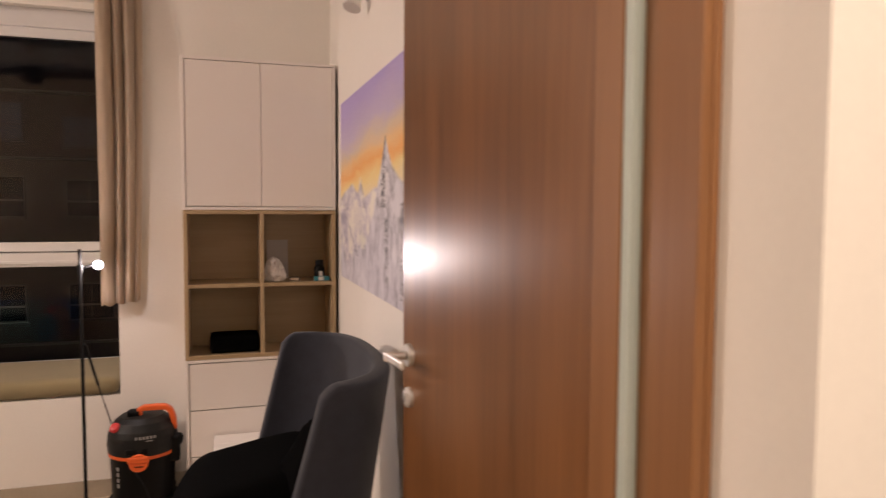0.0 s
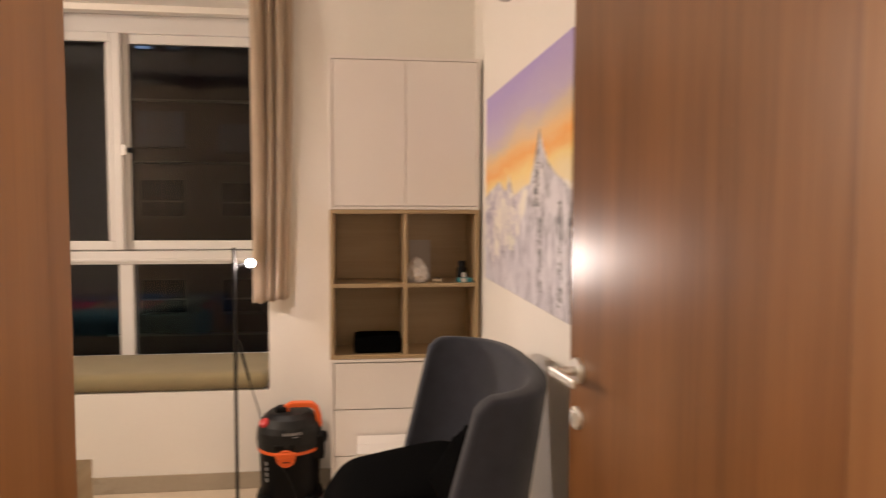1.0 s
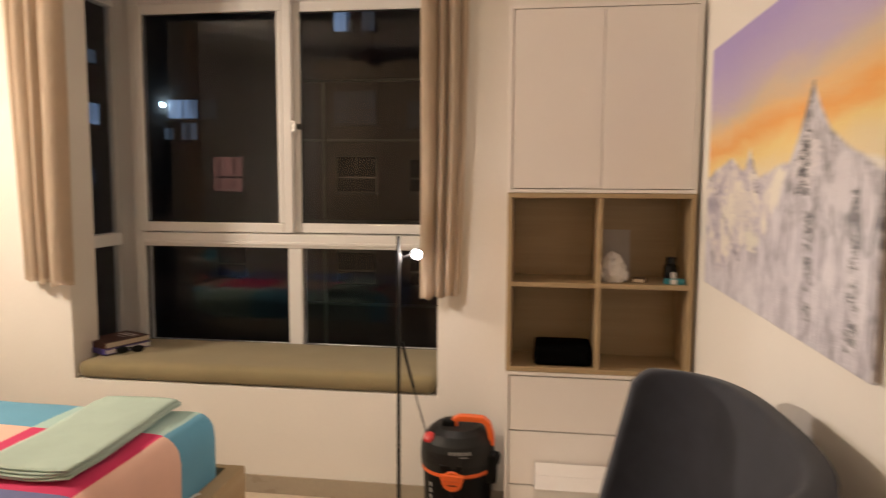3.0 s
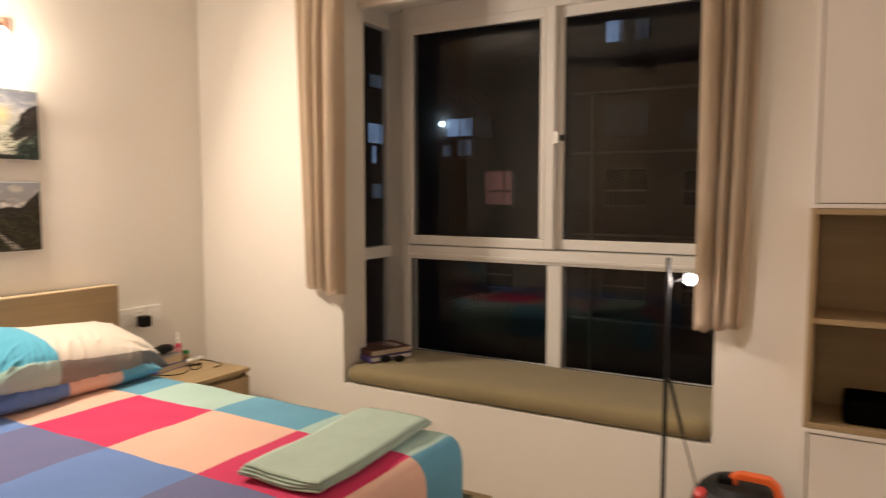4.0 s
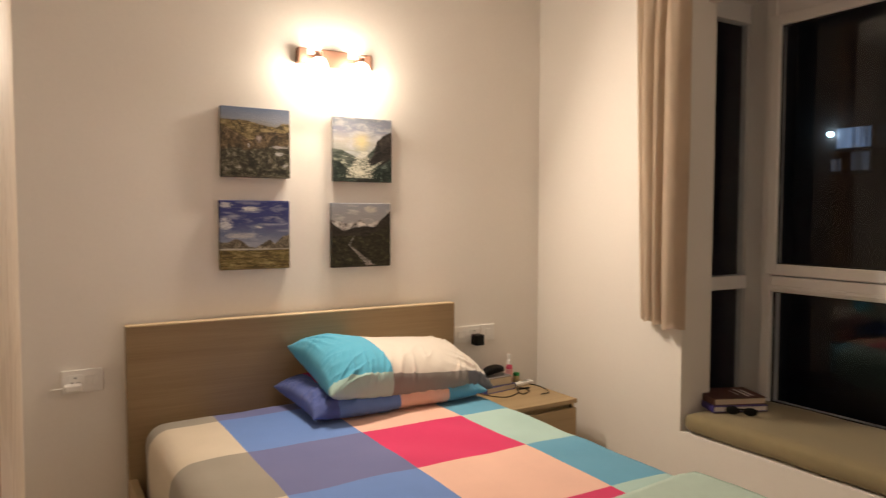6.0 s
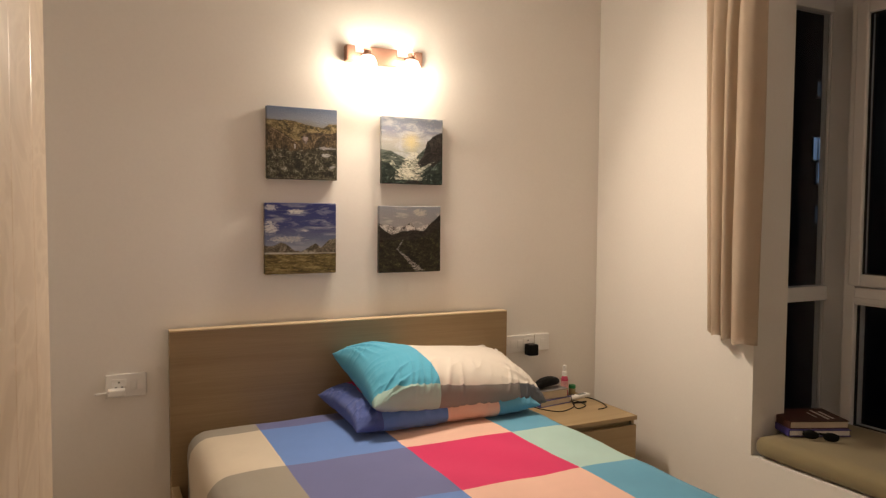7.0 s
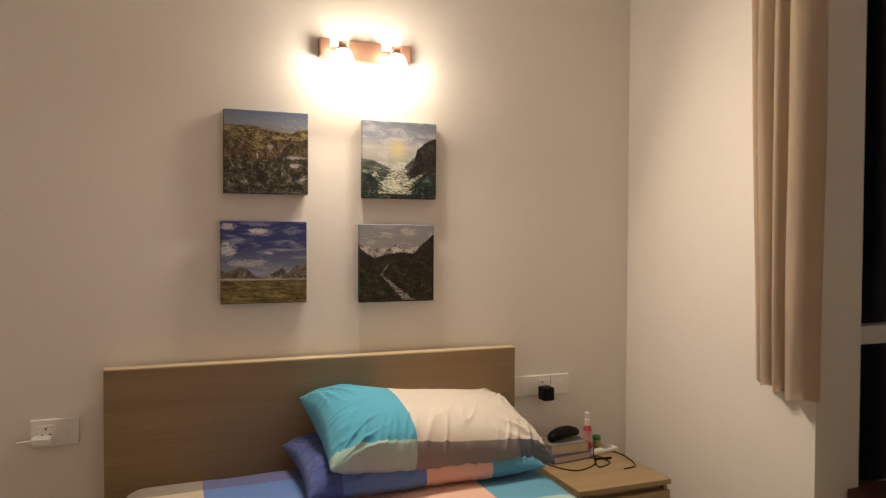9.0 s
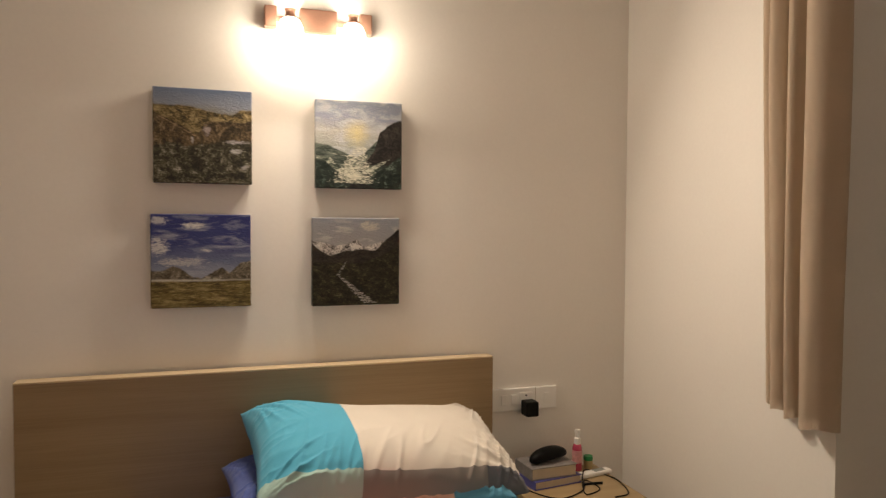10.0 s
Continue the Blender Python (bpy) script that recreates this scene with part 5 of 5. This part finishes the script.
def shelf_bottle():
    root = thing("medicine_bottle", (0.630, 0.085, SH1), "black bottle with a pale label on the shelf", "bottle")
    part("body", lathe([(0.0, 0.0005), (0.024, 0.0005), (0.026, 0.004), (0.026, 0.062), (0.020, 0.072), (0.016, 0.075), (0.0, 0.075)], 24), M_BLACKPL, root, smooth=True)
    part("cap", lathe([(0.0, 0.075), (0.019, 0.075), (0.019, 0.100), (0.0, 0.101)], 24), M_BLACK, root)
    part("label", box((-0.004, -0.0275, 0.014), (0.014, -0.0240, 0.045), 0.001), M_PAPER, root)


shelf_bottle()
root = thing("small_packet", (0.598, 0.030, SH1), "small teal packet with a white label", "packet")
part("body", box((0, 0, 0.0005), (0.075, 0.022, 0.022), 0.002), surface("teal_card", (0.03, 0.22, 0.27), 0.5), root)
part("label", box((0.022, -0.0008, 0.002), (0.045, 0.0, 0.021)), M_PAPER, root)

# --- on the window seat ---
CZ = SILL + 0.094
book("book", pose(-2.135, 0.440, CZ, 0, 0, -25), (0.190, 0.250, 0.026), M_COVERPURPLE, "purple and white book at the bottom of the stack", pages=M_PAPER)
book("book", pose(-2.140, 0.445, CZ + 0.0265, 0, 0, -23), (0.186, 0.245, 0.030), M_COVERRED, "dark red book lying on a purple one",
     marks=((0.03, 0.17, 0.13, 0.012, M_PAPER), (0.05, 0.195, 0.10, 0.012, M_PAPER), (0.06, 0.14, 0.07, 0.006, M_PAPER)))


def sunglasses():
    root = thing("sunglasses", (-1.872, 0.425, CZ + 0.001), "folded black sunglasses on the cushion", "glasses", turn=35)
    for x in (-0.035, 0.035):
        bm = bmesh.new()
        bmesh.ops.create_uvsphere(bm, u_segments=20, v_segments=10, radius=1)
        for v in bm.verts:
            v.co = (x + 0.029 * v.co.x, 0.006 * v.co.y, 0.019 + 0.018 * v.co.z)
        part("lens", bm, M_BLACKPL, root, smooth=True)
    part("bridge", tube([(-0.012, 0, 0.026), (0.0, -0.003, 0.029), (0.012, 0, 0.026)], 0.003, 8, 4), M_BLACKPL, root, smooth=True)
    part("temple", tube([(-0.062, 0.004, 0.027), (-0.02, 0.018, 0.022), (0.058, 0.022, 0.012)], 0.003, 8, 4), M_BLACKPL, root, smooth=True)
    part("temple", tube([(0.062, 0.004, 0.027), (0.02, 0.026, 0.022), (-0.058, 0.030, 0.012)], 0.003, 8, 4), M_BLACKPL, root, smooth=True)


sunglasses()


# --- ceiling fan, seen mirrored in the panes ---
def ceiling_fan():
    root = thing("ceiling_fan", (-1.30, -1.35, TOP), "brown three-blade ceiling fan at rest", "ceiling fan")
    m_fan = surface("brown_enamel", (0.10, 0.06, 0.04), 0.4)
    part("canopy", lathe([(0.0, 0.0), (0.055, 0.0), (0.050, -0.04), (0.016, -0.06), (0.0, -0.06)], 24), m_fan, root)
    part("down_rod", lathe([(0.0, -0.05), (0.011, -0.05), (0.011, -0.20), (0.0, -0.20)], 14), m_fan, root)
    part("motor", lathe([(0.0, -0.18), (0.03, -0.18), (0.10, -0.21), (0.11, -0.25), (0.08, -0.29), (0.0, -0.30)], 32), m_fan, root, smooth=True)
    for k in range(3):
        bm = box((0.10, -0.055, -0.250), (0.58, 0.055, -0.244), 0.002, 1)
        for v in bm.verts:
            v.co.y *= 0.8 + 0.5 * (v.co.x / 0.58)
            v.co.z += 0.10 * v.co.y
        bmesh.ops.transform(bm, matrix=pose(0, 0, 0, 0, 0, 20 + 120 * k), verts=bm.verts)
        part("blade", bm, m_fan, root)


ceiling_fan()


# --- hall lamp and wardrobe ---
root = thing("ceiling_light", (0.30, -4.0, TOP), "flush square ceiling light in the hall", "ceiling light")
part("frame", box((-0.20, -0.20, -0.055), (0.20, 0.20, -0.001), 0.006), M_WHITEPL, root)
part("diffuser", box((-0.175, -0.175, -0.0595), (0.175, 0.175, -0.0555), 0.001), glow("warm_diffuser", (1.0, 0.85, 0.65), 4.0), root)


def wardrobe():
    m_lam, nt, bsdf = shader("cream_laminate")
    w = noise_of(nt, coords(nt, (1.0, 1.0, 2.2)), 2.2, 3, 0.5, 2.5)
    nt.links.new(ramp_of(nt, w, [(0.40, (0.56, 0.44, 0.31)), (0.50, (0.68, 0.56, 0.42)), (0.60, (0.60, 0.48, 0.35))]), bsdf.inputs["Base Color"])
    bsdf.inputs["Roughness"].default_value = 0.28
    root = thing("wardrobe", (-2.08, -2.645, 0), "tall cream laminated wardrobe along the door wall", "wardrobe")
    W, D, H = 1.44, 0.435, 2.60
    part("body", box((0, 0, 0), (W, D, H), 0.002), surface("grey_carcass", (0.40, 0.34, 0.31), 0.5, vary=0.04), root)
    for k in range(4):
        part("door", box((0.36 * k + 0.002, D + 0.001, 0.07), (0.36 * (k + 1) - 0.002, D + 0.019, H - 0.004), 0.002), m_lam, root)


wardrobe()


# --- the night outside ---
M_FACADE = surface("dark_render", (0.11, 0.095, 0.085), 0.9, vary=0.2, scale=0.6, fine=8)
M_PARAPET = surface("pale_render", (0.22, 0.20, 0.18), 0.9, vary=0.15, scale=0.8, fine=8)
M_WINFRAME = surface("far_window_frame", (0.10, 0.095, 0.09), 0.6)
M_DARKPANE = surface("far_dark_glass", (0.015, 0.018, 0.022), 0.15)


def far_window(root, lo, hi, mat, cross=True, axis="x"):
    (a0, z0), (a1, z1) = lo, hi

    def put(name, a, b, d0, d1, m, parent):
        if axis == "x":
            return part(name, box((a[0], d0, a[1]), (b[0], d1, b[1])), m, parent)
        return part(name, box((-d1, a[0], a[1]), (-d0, b[0], b[1])), m, parent)
    win = put("window", (a0 - 0.06, z0 - 0.06), (a1 + 0.06, z1 + 0.06), -0.05, -0.005, M_WINFRAME, root)
    put("pane", (a0, z0), (a1, z1), -0.06, -0.052, mat, win)
    if cross:
        zc, ac = z0 + 0.42 * (z1 - z0), (a0 + a1) / 2
        put("mullion", (ac - 0.012, z0), (ac + 0.012, z1), -0.075, -0.061, M_WINFRAME, win)
        put("transom", (a0, zc - 0.06), (a1, zc + 0.02), -0.090, -0.076, M_WINFRAME, win)
    put("sill", (a0 - 0.1, z0 - 0.14), (a1 + 0.1, z0 - 0.07), -0.16, -0.006, M_WINFRAME, win)


def curtained(name, colour, strength, folds):
    """Light through a drawn curtain, with brighter and darker folds."""
    mat, nt, bsdf = shader(name)
    f = noise_of(nt, coords(nt, (folds, folds, 0.15)), 1.0, 3, 0.6)
    bsdf.inputs["Base Color"].default_value = (0.1, 0.1, 0.1, 1)
    bsdf.inputs["Emission Color"].default_value = (*colour, 1)
    nt.links.new(maths(nt, "MULTIPLY", ramp_of(nt, f, [(0.36, (0.12, 0.12, 0.12)), (0.62, (1, 1, 1))]), strength), bsdf.inputs["Emission Strength"])
    return mat


def far_buildings():
    pink, blue = curtained("pink_lit_curtain", (1.0, 0.40, 0.33), 0.12, 5), curtained("blue_lit_curtain", (0.42, 0.62, 1.0), 0.30, 6)
    pale, dim = curtained("pale_lit_curtain", (0.40, 0.52, 0.72), 0.09, 5), curtained("dim_lit_curtain", (0.30, 0.34, 0.46), 0.018, 3)
    root = thing("apartment_building", (0, 28.0, 0), "dark apartment block across the yard with few lit windows", "building")
    part("wall", box((-19.2, 0, -20), (20, 3, 30), 0), M_FACADE, root)
    for z in (-7.6, -4.2, -0.4, 3.22, 5.84):
        part("floor_band", box((-10.6, -0.30, z), (20, -0.005, z + 0.09)), M_PARAPET, root)
    part("parapet", box((-10.6, -0.28, 5.935), (20, -0.006, 7.9)), M_FACADE, root)
    part("pipe", box((-9.72, -0.45, -20), (-9.60, -0.302, 5.80)), M_PARAPET, root)
    far_window(root, (-15.09, 0.95), (-13.65, 2.53), pink)
    far_window(root, (-17.24, 4.30), (-15.85, 5.15), blue, False)
    far_window(root, (-15.60, 4.35), (-14.90, 5.10), dim, False)
    far_window(root, (-17.45, 3.34), (-17.06, 3.85), pale, False)
    far_window(root, (-16.60, 3.34), (-15.87, 4.10), pale, False)
    far_window(root, (-9.25, 8.05), (-8.54, 8.95), blue, False)
    far_window(root, (-7.94, 8.05), (-7.42, 8.90), pale, False)
    for a, b, z0, z1 in ((-9.25, -7.39, 4.04, 5.40), (-5.87, -4.6, 3.83, 4.92), (-9.17, -7.36, 0.98, 2.52), (-5.8, -4.2, 1.0, 2.4), (-9.2, -7.4, -3.2, -1.8), (-5.8, -4.2, -3.2, -1.8), (-15.0, -13.6, -3.0, -1.6)):
        far_window(root, (a, z0), (b, z1), dim if z0 > 3 else M_DARKPANE)
    part("wall_floodlight", lathe([(0.0, -0.06), (0.09, -0.06), (0.12, 0.0), (0.09, 0.06), (0.0, 0.06)], 20, pose(-17.42, -0.25, 4.92, 90, 0, 0)), glow("cold_floodlight", (0.55, 0.78, 1.0), 25.0), root, "glaring cold floodlight")
    root = thing("apartment_building", (-26.0, 0, 0), "dark apartment block seen through the side window", "building")
    part("wall", box((-3, 8, -20), (0, 60, 30)), M_FACADE, root)
    for (a, z), (b, w) in (((33.3, 4.68), (35.5, 5.90)), ((33.5, 8.20), (35.4, 8.95)), ((33.60, 3.42), (34.02, 4.50)), ((33.6, 1.20), (34.9, 2.10))):
        far_window(root, (a, z), (b, w), blue if z > 3 and z < 6 else pale, False, "y")


far_buildings()
